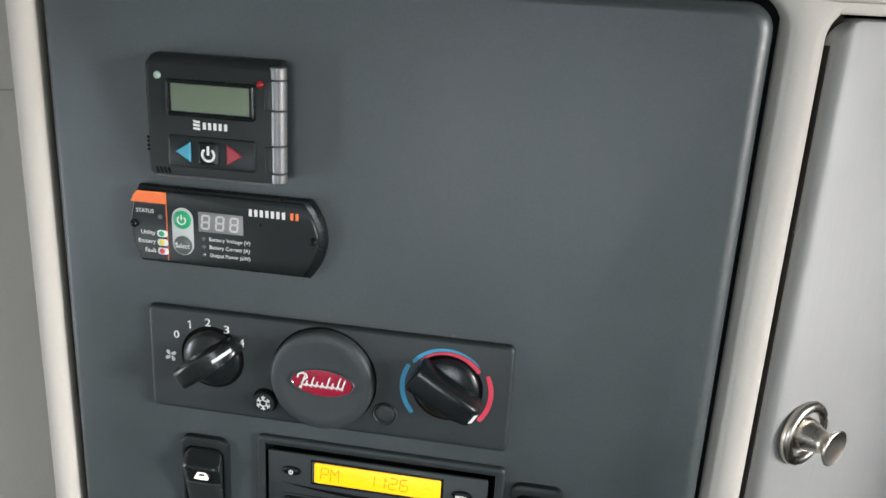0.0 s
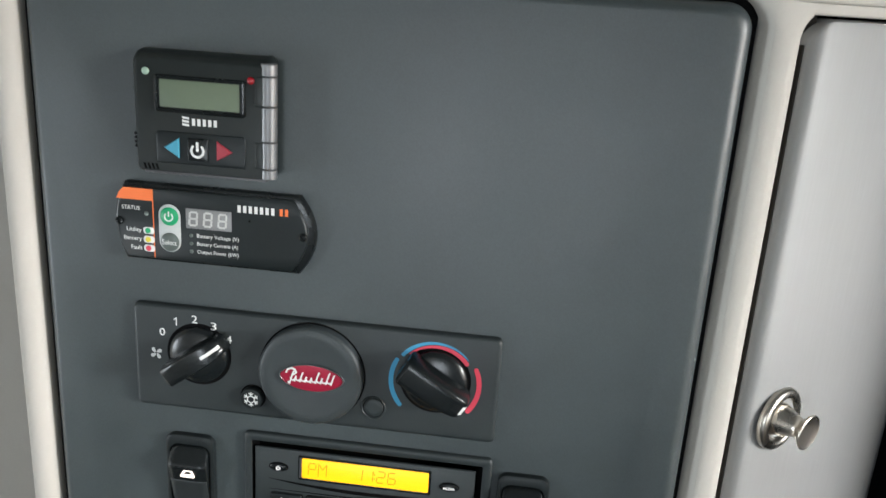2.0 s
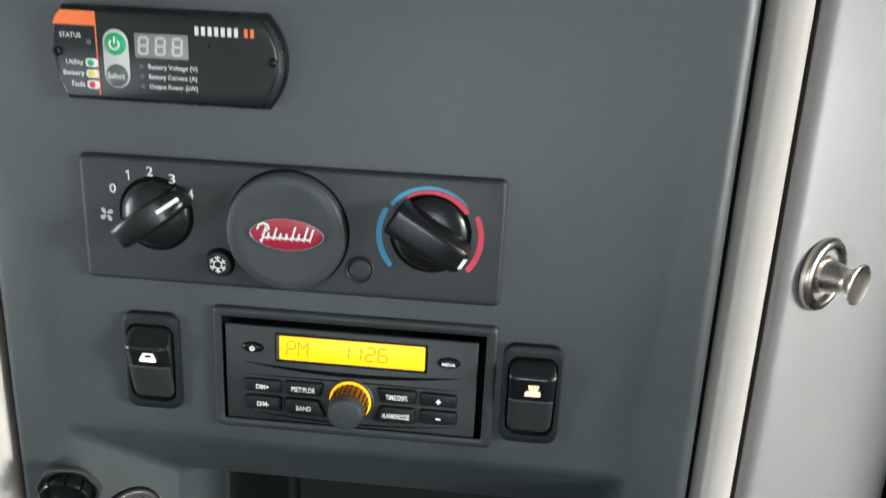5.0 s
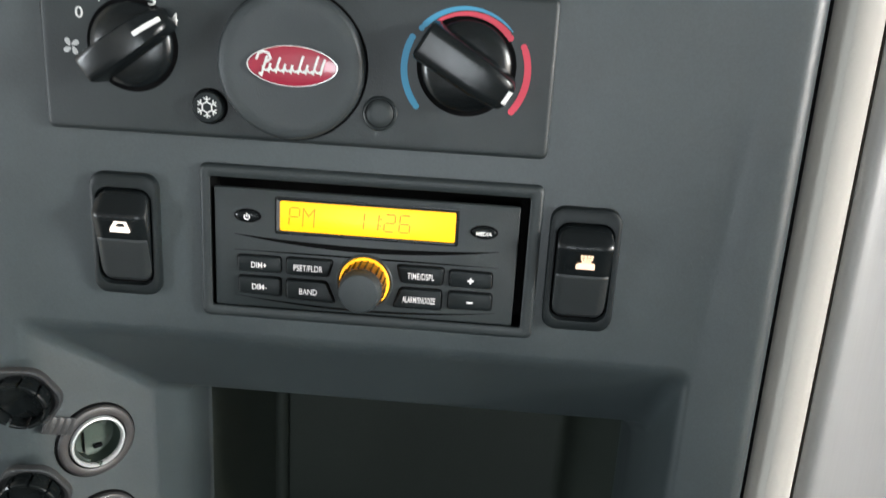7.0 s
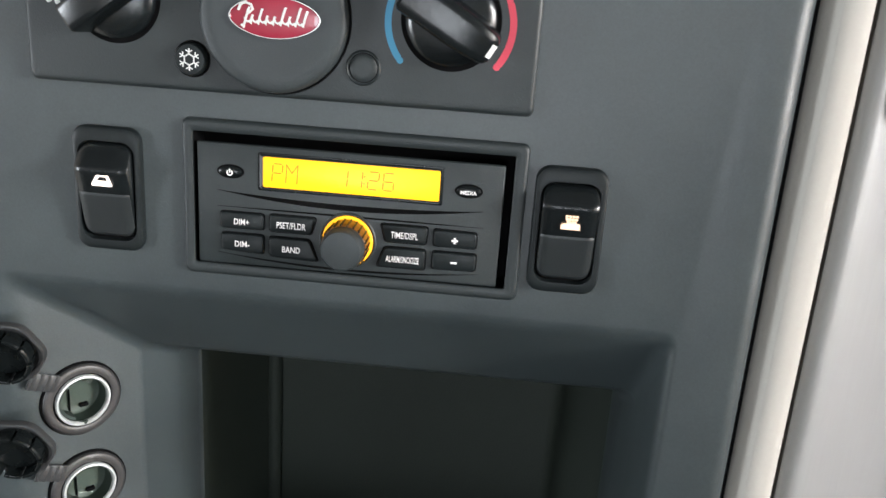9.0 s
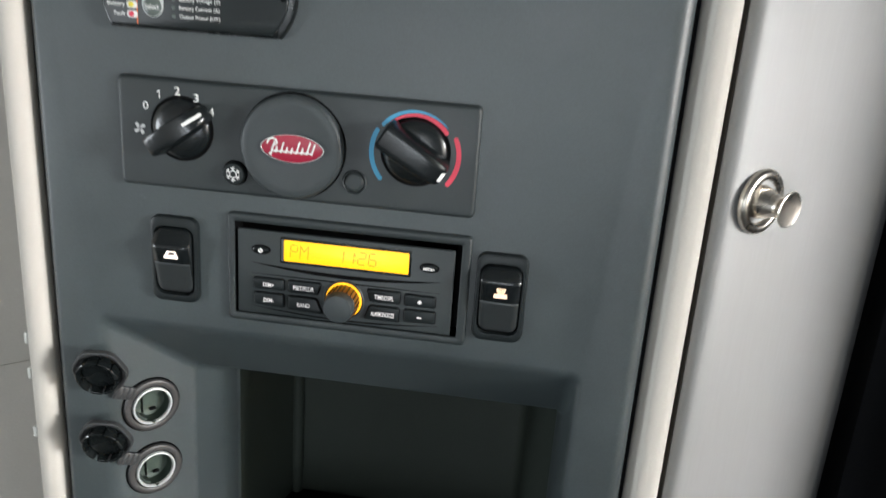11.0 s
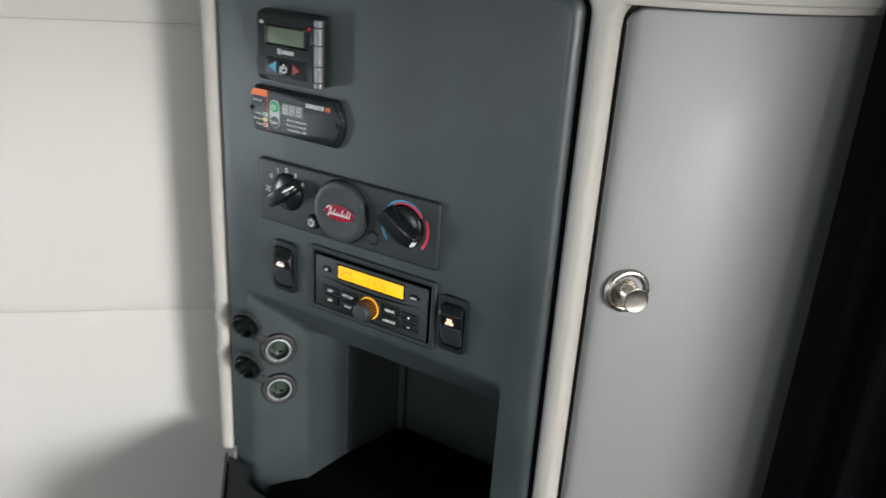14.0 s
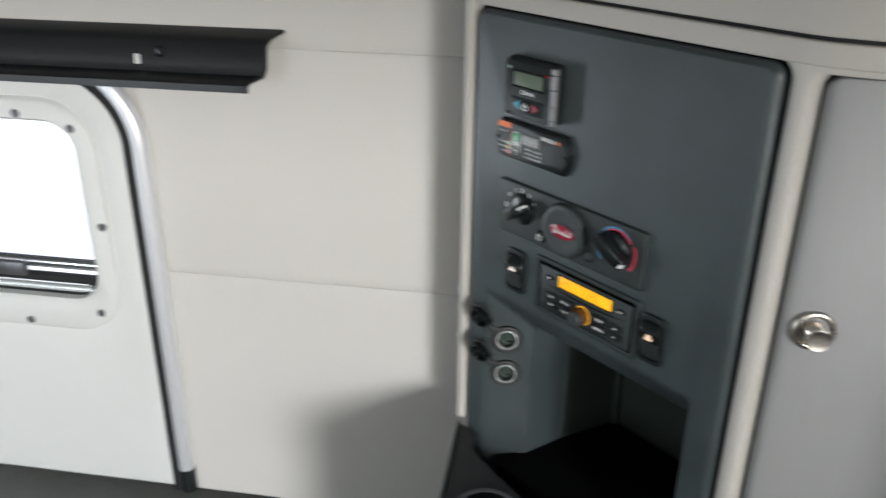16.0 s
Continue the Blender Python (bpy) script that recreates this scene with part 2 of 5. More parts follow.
def loft(bm, loops, cap0=True, cap1=True, closed=True):
    """Skins loops of equal length one after another."""
    rows = [[bm.verts.new(p) for p in loop] for loop in loops]
    n = len(rows[0])
    for a, b in zip(rows, rows[1:]):
        for i in range(n if closed else n - 1):
            j = (i + 1) % n
            bm.faces.new((a[i], a[j], b[j], b[i]))
    if cap0:
        bm.faces.new(rows[0])
    if cap1:
        bm.faces.new(rows[-1])
    return rows


def rounded(x0, x1, z0, z1, r, y, k=5):
    """A rounded rectangle in the plane y."""
    r = min(r, (x1 - x0) / 2 - 1e-5, (z1 - z0) / 2 - 1e-5)
    pts = []
    for cx, cz, a in ((x1 - r, z1 - r, 0), (x0 + r, z1 - r, 90), (x0 + r, z0 + r, 180), (x1 - r, z0 + r, 270)):
        for i in range(k + 1):
            t = radians(a + 90 * i / k)
            pts.append((cx + r * math.cos(t), y, cz + r * math.sin(t)))
    return pts


def plate(x0, x1, z0, z1, back, front, r=0.002, bevel=0.0008, bm=None, k=5):
    """A rounded plate that faces -y, from y = back to y = front, with eased front edges."""
    bm = bm or bmesh.new()
    b = bevel
    loft(bm, [rounded(x0, x1, z0, z1, r, back, k), rounded(x0, x1, z0, z1, r, front + b, k),
              rounded(x0 + 0.3 * b, x1 - 0.3 * b, z0 + 0.3 * b, z1 - 0.3 * b, r, front + 0.3 * b, k),
              rounded(x0 + b, x1 - b, z0 + b, z1 - b, max(r - b, 0.0002), front, k)])
    return bm


def circle(cx, cz, r, y, n=48, sx=1.0):
    return [(cx + sx * r * math.cos(2 * math.pi * i / n), y, cz + r * math.sin(2 * math.pi * i / n)) for i in range(n)]


def lathe(cx, cz, profile, n=48, cap0=True, cap1=True, bm=None, sx=1.0):
    """A turned piece on an axis along y; profile: (radius, y) from back to front."""
    bm = bm or bmesh.new()
    loft(bm, [circle(cx, cz, r, y, n, sx) for r, y in profile], cap0, cap1)
    return bm


def ring(cx, cz, r0, r1, back, front, n=48, bevel=0.0005, bm=None, sx=1.0):
    bm = bm or bmesh.new()
    b = bevel
    loft(bm, [circle(cx, cz, r0, back, n, sx), circle(cx, cz, r0, front + b, n, sx), circle(cx, cz, r0 + b, front, n, sx),
              circle(cx, cz, r1 - b, front, n, sx), circle(cx, cz, r1, front + b, n, sx), circle(cx, cz, r1, back, n, sx)], False, False)
    return bm


def box(x0, x1, y0, y1, z0, z1, bm=None):
    bm = bm or bmesh.new()
    loft(bm, [[(x0, y0, z0), (x1, y0, z0), (x1, y0, z1), (x0, y0, z1)], [(x0, y1, z0), (x1, y1, z0), (x1, y1, z1), (x0, y1, z1)]])
    return bm


def prism(points, back, front, bm=None):
    """A flat shape of (x, z) points, extruded along y."""
    bm = bm or bmesh.new()
    loft(bm, [[(x, back, z) for x, z in points], [(x, front, z) for x, z in points]])
    return bm


def slab(points, z0, z1, bm=None, bevel=0.0):
    """A flat shape of (x, y) points, extruded along z."""
    bm = bm or bmesh.new()
    loft(bm, [[(x, y, z0) for x, y in points], [(x, y, z1) for x, y in points]])
    return bm


def arc_band(cx, cz, r, a0, a1, w0, w1, back, front, n=24, bm=None):
    """A painted band along an arc, from width w0 to w1, with rounded ends."""
    bm = bm or bmesh.new()
    outer, inner = [], []
    for i in range(n + 1):
        f = i / n
        t, w = radians(a0 + (a1 - a0) * f), (w0 + (w1 - w0) * f) / 2
        end = math.sqrt(max(0.02, 1 - max(0, abs(2 * f - 1) - 0.94) ** 2 / 0.0036))
        w *= end
        outer.append((cx + (r + w) * math.cos(t), cz + (r + w) * math.sin(t)))
        inner.append((cx + (r - w) * math.cos(t), cz + (r - w) * math.sin(t)))
    rows = [[(x, y, z) for x, z in side] for side, y in ((outer, back), (outer, front), (inner, front), (inner, back))]
    loft(bm, [list(c) for c in zip(*rows)])
    return bm


import itertools

LAYER = itertools.count()


def stroke(points, width, back, front, bm=None, closed=False):
    """A painted line through (x, z) points, as one mitred ribbon; each lies a hair above the one before."""
    bm = bm or bmesh.new()
    front = front - 0.000012 * (next(LAYER) % 7)
    pts = [Vector(p) for p in points]
    n = len(pts)
    if not closed:
        pts[0] = pts[0] - (pts[1] - pts[0]).normalized() * width * 0.3
        pts[-1] = pts[-1] + (pts[-1] - pts[-2]).normalized() * width * 0.3
    rows = []
    for i, p in enumerate(pts):
        a = pts[i - 1] if closed or i else p
        b = pts[(i + 1) % n] if closed or i < n - 1 else p
        da = (p - a).normalized() if (p - a).length > 1e-9 else (b - p).normalized()
        db = (b - p).normalized() if (b - p).length > 1e-9 else da
        d = (da + db).normalized()
        s = Vector((-d.y, d.x)) * width / 2 / max(0.6, d.dot(db))
        left, right = p + s, p - s
        rows.append([(left.x, back, left.y), (left.x, front, left.y), (right.x, front, right.y), (right.x, back, right.y)])
    if closed:
        rows.append(rows[0])
    loft(bm, rows, not closed, not closed)
    return bm


def sweep(points, radius, bm=None, n=12, flat=1.0, up=None):
    """A round bar along a line of places."""
    bm = bm or bmesh.new()
    pts = [Vector(p) for p in points]
    loops = []
    for i, p in enumerate(pts):
        d = (pts[min(i + 1, len(pts) - 1)] - pts[max(i - 1, 0)]).normalized()
        side = d.cross(Vector((0, 0, 1)))
        side = side.normalized() if side.length > 0.05 else d.cross(Vector((0, 1, 0))).normalized()
        rise = side.cross(d)
        if up:
            rise = Vector(up)
            side = d.cross(rise).normalized()
        loops.append([p + radius * (math.cos(2 * math.pi * k / n) * side + flat * math.sin(2 * math.pi * k / n) * rise) for k in range(n)])
    loft(bm, loops)
    return bm


def lettering(name, text, x0, x1, z0, z1, y, mat, parent, label="", bold=0.0):
    """Raised print that fills x0..x1 by z0..z1 in the plane y, facing -y."""
    cu = bpy.data.curves.new(name, "FONT")
    cu.body, cu.size, cu.extrude, cu.offset, cu.resolution_u = text, 1.0, 0.0, bold, 3
    tmp = bpy.data.objects.new(name, cu)
    me = bpy.data.meshes.new_from_object(tmp)
    co = np.empty(len(me.vertices) * 3)
    me.vertices.foreach_get("co", co)
    co = co.reshape(-1, 3)
    lo, hi = co.min(0), co.max(0)
    out = np.empty_like(co)
    out[:, 0] = x0 + (co[:, 0] - lo[0]) / (hi[0] - lo[0]) * (x1 - x0)
    out[:, 2] = z0 + (co[:, 1] - lo[1]) / (hi[1] - lo[1]) * (z1 - z0)
    out[:, 1] = y
    me.vertices.foreach_set("co", out.ravel())
    bm = bmesh.new()
    bm.from_mesh(me)
    bpy.data.objects.remove(tmp)
    bpy.data.curves.remove(cu)
    bpy.data.meshes.remove(me)
    faces = bm.faces[:]
    ext = bmesh.ops.extrude_face_region(bm, geom=faces)
    bmesh.ops.translate(bm, verts=[v for v in ext["geom"] if isinstance(v, bmesh.types.BMVert)], vec=(0, -0.00012, 0))
    return part(name, bm, mat, parent, label, smooth=0)


def bars(name, x0, x1, z0, z1, y, count, mat, parent, label=""):
    """A word that is not to be lettered: a row of plain upright blocks."""
    bm = bmesh.new()
    step = (x1 - x0) / count
    for i in range(count):
        prism([(x0 + step * (i + a), z) for a, z in ((0.10, z0), (0.68, z0), (0.68, z1), (0.10, z1))], y, y - 0.00012, bm)
    return part(name, bm, mat, parent, label, smooth=0)


def strip_along(path, z0, z1, thick, bm=None, ease=0.002):
    """A curved wall on a path of (x, y) points, thick metres to the path's left."""
    bm = bm or bmesh.new()
    loops = []
    for i, (x, y) in enumerate(path):
        xa, ya = path[max(i - 1, 0)]
        xb, yb = path[min(i + 1, len(path) - 1)]
        d = Vector((xb - xa, yb - ya)).normalized()
        ox, oy = x - d.y * thick, y + d.x * thick
        e = min(ease, (z1 - z0) / 3, thick / 2)
        sect = [(e * (1 - math.sin(radians(a))), z0 + e * (1 - math.cos(radians(a)))) for a in (0, 30, 60, 90)]
        sect += [(o, z0 + z1 - z) for o, z in reversed(sect)]
        loops.append([(x - d.y * o, y + d.x * o, z) for o, z in sect] + [(ox, oy, z1), (ox, oy, z0)])
    loft(bm, loops)
    return bm


def grid_bm(p, q, r, s, nu, nv, lift=None):
    """A quad sheet from p by q - p and s - p, lifted by lift(u, v) along its normal."""
    bm = bmesh.new()
    p, q, r, s = (Vector(v) for v in (p, q, r, s))
    nrm = (q - p).cross(s - p).normalized()
    vs = []
    for j in range(nv + 1):
        for i in range(nu + 1):
            a, b = i / nu, j / nv
            v = (p * (1 - a) + q * a) * (1 - b) + (s * (1 - a) + r * a) * b
            vs.append(bm.verts.new(v + nrm * (lift(a, b) if lift else 0)))
    for j in range(nv):
        for i in range(nu):
            k = j * (nu + 1) + i
            bm.faces.new((vs[k], vs[k + 1], vs[k + nu + 2], vs[k + nu + 1]))
    return bm


# ---- cab shell ----
def wall_box(name, x0, x1, o0, o1, z0, z1, mat, label, category, bm=None):
    bm = bm or box(x0, x1, -o1, -o0, z0, z1)
    bm.transform(WALL)
    return structure(name, bm, mat, label, category, smooth=30)


def padded(x0, x1, z0, z1, back, front):
    """A stuffed wall panel with soft, sunken edges."""
    bm = bmesh.new()
    loft(bm, [rounded(x0, x1, z0, z1, 0.004, back), rounded(x0 + 0.0001, x1 - 0.0001, z0 + 0.0001, z1 - 0.0001, 0.004, front + 0.0040),
              rounded(x0 + 0.004, x1 - 0.004, z0 + 0.004, z1 - 0.004, 0.005, front + 0.0022),
              rounded(x0 + 0.012, x1 - 0.012, z0 + 0.012, z1 - 0.012, 0.006, front + 0.0008),
              rounded(x0 + 0.024, x1 - 0.024, z0 + 0.024, z1 - 0.024, 0.008, front)])
    return bm


wall_side = wall_box("wall_side", -1.6, 2.3, -0.06, -0.012, 1.2, 2.1, VINYL, "cream vinyl side wall of the sleeper cab", "wall")
corner = [(-0.608, 1.02), (-0.619, 1.02)] + [(-0.744 + 0.125 * math.cos(radians(a)), 1.06 + 0.125 * math.sin(radians(a))) for a in range(0, 91, 10)] + [(-1.6, 1.185), (-1.6, 1.21), (-0.608, 1.21)]
bm = prism(corner, 0.04, 0.008)
bm.transform(WALL)
part("door_surround", bm, VINYL, wall_side)
backing = box(-0.62, 2.3, 0.012, 0.06, 0.0, 1.2)
backing.transform(WALL)
part("wall_backing", backing, VINYL, wall_side)
rear = box(-2.3, -1.6, 0.0, 0.06, 0.0, 2.1)
rear.transform(WALL)
part("rear_panel", rear, VINYL, wall_side)
for x0, x1, z0, z1 in ((-0.618, 0.9, 0.30, 0.8659), (-0.618, 0.9, 0.8661, 1.2039), (-1.6, 0.9, 1.2041, 1.75)):
    bm = padded(x0, x1, z0, z1, 0.013, 0.0)
    bm.transform(WALL)
    part("wall_panel", bm, VINYL, wall_side)

wall_box("wall_front", 2.3, 2.36, -0.06, FAR_N + 0.06, 0, 2.1, PADDING, "grey-taupe wall at the front of the cab", "wall")
wall_box("wall_back", -2.36, -2.3, -0.06, FAR_N + 0.06, 0, 2.1, PADDING, "taupe padded wall behind the bunk", "wall")
# assumed openings, out of view, that let the sun and fill lamps in
SILL, HEAD = 0.62, 1.72
far = bmesh.new()
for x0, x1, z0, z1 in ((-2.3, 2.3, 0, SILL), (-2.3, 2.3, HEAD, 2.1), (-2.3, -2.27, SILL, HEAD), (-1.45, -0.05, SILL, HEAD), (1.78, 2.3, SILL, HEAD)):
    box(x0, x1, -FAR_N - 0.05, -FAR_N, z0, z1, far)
wall_box("wall_far", 0, 0, 0, 0, 0, 0, CEILING, "unseen grey wall across the cab with two assumed window openings", "wall", far)
for name, x0, x1 in (("unseen_window_1", -2.27, -1.45), ("unseen_window_2", -0.05, 1.78)):
    pane = wall_box(name, x0, x1, FAR_N + 0.02, FAR_N + 0.025, SILL, HEAD, GLASS, "clear pane of an assumed, unseen window across the cab", "window")
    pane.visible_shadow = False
wall_box("ceiling", -2.36, 2.36, -0.06, FAR_N + 0.06, 2.1, 2.15, CEILING, "grey cloth headliner", "ceiling")
wall_box("floor", -2.36, 2.36, -0.06, FAR_N + 0.06, -0.05, 0, CARPET, "dark grey carpeted cab floor", "floor")

# ---- side door with its window ----
door_w = thing("access_door", "white moulded access door with a rounded window in the cream wall", "door", wall_point(0.9, 0, 0.2))
bm = bmesh.new()
D0, D1, DZ0, DZ1 = -1.5, -0.641, 0.2, 1.163
F = (-1.23, -0.687, 0.750, 1.141)
loft(bm, [rounded(D0, D1, DZ0, DZ1, 0.103, 0.035, 10), rounded(D0, D1, DZ0, DZ1, 0.103, 0.006, 10), rounded(D0 + 0.006, D1 - 0.006, DZ0 + 0.006, DZ1 - 0.006, 0.098, 0.001, 10),
          rounded(F[0] - 0.012, F[1] + 0.012, F[2] - 0.012, F[3] - 0.014, 0.085, 0.001, 10), rounded(F[0], F[1], F[2], F[3] - 0.016, 0.08, 0.004, 10),
          rounded(F[0] + 0.02, F[1] - 0.02, F[2] + 0.02, F[3] - 0.03, 0.07, 0.006, 10), rounded(F[0] + 0.02, F[1] - 0.02, F[2] + 0.02, F[3] - 0.03, 0.07, 0.035, 10)], False, False)
bm.transform(WALL)
part("door_panel", bm, WHITE, door_w)
bm = bmesh.new()
loft(bm, [rounded(F[0] + 0.001, F[1] - 0.001, F[2] + 0.001, F[3] - 0.017, 0.078, 0.006, 10), rounded(F[0] + 0.003, F[1] - 0.003, F[2] + 0.003, F[3] - 0.02, 0.076, -0.002, 10),
          rounded(F[0] + 0.008, F[1] - 0.008, F[2] + 0.008, F[3] - 0.024, 0.072, -0.005, 10), rounded(F[0] + 0.03, F[1] - 0.03, F[2] + 0.046, F[3] - 0.048, 0.050, -0.004, 10),
          rounded(F[0] + 0.036, F[1] - 0.036, F[2] + 0.055, F[3] - 0.052, 0.045, 0.002, 10), rounded(F[0] + 0.037, F[1] - 0.037, F[2] + 0.056, F[3] - 0.053, 0.045, 0.03, 10)], False, False)
bm.transform(WALL)
frame_w = part("window_frame", bm, WHITE, door_w, "white window surround with screws")
for x, z in ((-0.720, 1.082), (-0.697, 0.934), (-0.7225, 0.788), (-0.845, 0.765), (-0.80, 1.100)):
    bm = lathe(x, z, [(0.0062, 0.0), (0.0062, -0.0062), (0.005, -0.0072), (0.002, -0.0066)], 20)
    bm.transform(WALL)
    part("screw", bm, HINGE, frame_w)
bm = bmesh.new()
g0, g1, g2, g3 = F[0] + 0.034, F[1] - 0.034, F[2] + 0.052, F[3] - 0.050
loft(bm, [rounded(g0, g1, g2, g3, 0.05, 0.016, 10), rounded(g0 + 0.006, g1 - 0.006, g2 + 0.006, g3 - 0.006, 0.045, 0.014, 10),
          rounded(g0 + 0.008, g1 - 0.008, g2 + 0.012, g3 - 0.008, 0.043, 0.03, 10)], False, False)
bm.transform(WALL)
part("gasket", bm, RUBBER, door_w, "black rubber window gasket")
bm = box(g0, g1, 0.026, 0.029, g2, g3)
bm.transform(WALL)
pane = part("pane", bm, GLASS, door_w, "clear glass")
pane.visible_shadow = False
for z, r, o, mat in ((g2 + 0.056, 0.010, 0.020, CHROME), (g2 + 0.028, 0.008, 0.022, RUBBER), (g2 + 0.012, 0.006, 0.020, STEEL)):
    bm = sweep([(g0 + 0.002, o, z), ((g0 + g1) / 2, o, z), (g1 - 0.004, o, z)], r)
    bm.transform(WALL)
    part("window_rail", bm, mat, door_w, "horizontal rail of the sliding pane")
bm = plate(-0.90, -0.845, g2 + 0.034, g2 + 0.058, 0.014, 0.004, 0.004, 0.002)
bm.transform(WALL)
part("latch", bm, HINGE, door_w, "grey sliding latch")


def door_line(radius, z_low):
    """The line of the door's edge: up one side, round the corner and along the top."""
    cu, cz = -0.744, 1.06
    pts = [(cu + radius, 0, z_low), (cu + radius, 0, 0.6), (cu + radius, 0, 0.8)]
    pts += [(cu + radius * math.cos(radians(a)), 0, cz + radius * math.sin(radians(a))) for a in range(0, 91, 6)]
    return pts + [(-1.1, 0, cz + radius), (-1.5, 0, cz + radius)]


for name, radius, thick, off, z_low, mat, label in (("door_seal", 0.1090, 0.0110, 0.0, 0.2, RUBBER, "black rubber bulb seal round the door"),
                                                    ("door_trim", 0.1265, 0.0122, -0.005, 0.505, TRIM, "polished chrome trim round the door")):
    bm = sweep([(x, off, z) for x, _, z in door_line(radius, z_low)], thick, n=20, up=(0, -1, 0))
    bm.transform(WALL)
    part(name, bm, mat, door_w, label)
bm = sweep([(x, -0.003, z) for x, z in ((-0.6175, 0.2), (-0.6175, 0.4), (-0.6175, 0.507))], 0.0126, n=16, up=(0, -1, 0))
bm.transform(WALL)
part("trim_foot", bm, BLACK, door_w, "black lower end of the trim")

# daylight outside that window
bm = grid_bm((-1.9, 0.9, 0.2), (0.3, 0.9, 0.2), (0.3, 0.9, 2.2), (-1.9, 0.9, 2.2), 2, 2)
bm.transform(WALL)
structure("backdrop", bm, DAYLIGHT, "bright overcast distance outside the window", "backdrop")

# ---- shelf over the door ----
shelf = thing("wall_tray", "black plastic tray rail fixed to the cream wall above the door", "shelf", wall_point(0.9, 0, 1.2))
outline = [(0.001, 1.224), (0.020, 1.216), (0.027, 1.207), (0.0285, 1.180), (0.032, 1.170), (0.048, 1.1655), (0.053, 1.161), (0.0535, 1.152),
           (0.0505, 1.152), (0.050, 1.159), (0.047, 1.1625), (0.030, 1.167), (0.0255, 1.178), (0.024, 1.205), (0.018, 1.213), (0.001, 1.220)]
outline = [(o, z + 0.006) for o, z in outline]
bm = bmesh.new()
loft(bm, [[(x, -o, z) for o, z in outline] for x in (-1.5, -1.2, -0.9, -0.6)] + [[(-0.398 - 0.72 * o, -o, z) for o, z in outline]])
bm.transform(WALL)
part("tray", bm, TRAY, shelf)
bm = plate(-0.595, -0.587, 1.178, 1.197, -0.028, -0.0292, 0.002, 0.0006)
bm.transform(WALL)
part("clip", bm, WHITE, shelf, "small white clip")
bm = plate(-0.566, -0.553, 1.194, 1.208, -0.028, -0.0298, 0.003, 0.0006)
bm.transform(WALL)
part("socket_cover", bm, GLOSS, shelf)

# ---- bunk below the wall ----
bunk = thing("carpeted_ledge", "dark carpeted ledge along the foot of the wall", "ledge", wall_point(0.7, 0.2, 0))
bm = bmesh.new()
loft(bm, [[(x, -0.002, 0.0), (x, -0.002, 0.460), (x, -0.05, 0.458), (x, -0.11, 0.446), (x, -0.13, 0.42), (x, -0.13, 0.0)] for x in (-1.55, -0.8, 0.0, 0.12)])
bm.transform(WALL)
part("base", bm, CARPET, bunk)
bm = box(-1.58, -0.82, -2.2, -0.14, 0.0, 0.42)
bm.transform(WALL)
structure("bunk_platform", bm, CARPET, "dark carpeted bunk platform", "platform")

# ---- curved cabinet ----
CX, CY, FR = 0.1184, 0.2520, 0.2605


def on_arc(deg, r):
    return (CX + r * math.sin(radians(deg)), CY - r * math.cos(radians(deg)))


def front_path(grow=0.0, x0=-0.206, back=0.55):
    """The shell's plan: flat along the fascia, bent at the post, then round the corner."""
    y = 0.004 - grow
    end = on_arc(20, FR + grow)
    pts = [(x0 + (0.178 - x0) * i / 6, y) for i in range(6)]
    for i in range(7):
        t = i / 6
        pts.append((0.178 * (1 - t) ** 2 + 2 * t * (1 - t) * 0.1935 + t * t * end[0], y * (1 - t * t) + t * t * end[1]))
    pts += [on_arc(a, FR + grow) for a in range(24, 91, 4)]
    return pts + [(CX + FR + grow, back)]


cabinet = thing("wall_cabinet", "warm beige cabinet shell with a rounded corner", "cabinet", (0, 0.1, 0))
part("top_rail", strip_along(front_path(), 1.2866, 1.3055, 0.014, ease=0.0022), BEIGE, cabinet)
part("upper_panel", strip_along(front_path(0.0015), 1.3095, 1.95, 0.014), BEIGE, cabinet)
part("joint", strip_along(front_path(-0.006), 1.29, 1.33, 0.006), RUBBER, cabinet, "dark joint under the upper panel")


def post_section(z):
    """The post's outline at a height; both sides flare into the rail at the top in rounded corners."""
    rise_l, rise_r = max(0.0, z - 1.2716), max(0.0, z - 1.2690)
    xl = 0.1602 + math.sqrt(max(0.0, 0.0172 ** 2 - rise_l ** 2))
    xr = 0.2148 - math.sqrt(max(0.0, 0.0160 ** 2 - rise_r ** 2))
    back = 0.0042 + 0.5 * max(0.0, xr - 0.1988)
    left = [(0.0, 0.016), (0.0001, 0.0125), (0.0010, 0.0098), (0.0027, 0.0074), (0.0048, 0.0056), (0.0066, 0.0046)]
    right = [(-0.0066, 0.0), (-0.0038, 0.0016), (-0.0016, 0.0042), (-0.0004, 0.0076), (0.0, 0.0113)]
    pts = [(xl + dx, y, z) for dx, y in left] + [(0.1845, 0.0042, z), (0.1885, 0.0042, z)]
    return pts + [(xr + dx, back + dy, z) for dx, dy in right] + [(xr, 0.04, z), (xl, 0.04, z)]


bm = bmesh.new()
loft(bm, [post_section(z) for z in [0.02, 0.6, 1.2, 1.262] + [1.2680 + 0.0010 * i for i in range(20)]])
part("post", bm, BEIGE, cabinet, smooth=60)
cx, cz = -0.1735, 1.2716
web = [(cx + 0.0172 * math.cos(radians(90 + 9 * i)), cz + 0.0172 * math.sin(radians(90 + 9 * i))) for i in range(11)] + [(cx - 0.0195, cz + 0.0195)]
part("corner_web", prism(web, 0.013, 0.0048), BEIGE, cabinet, "rounded corner of the opening")
strip = [(-0.1905 - 0.0080 + 0.0080 * math.cos(radians(a)), 0.005 - 0.0080 * math.sin(radians(a))) for a in range(0, 181, 15)]
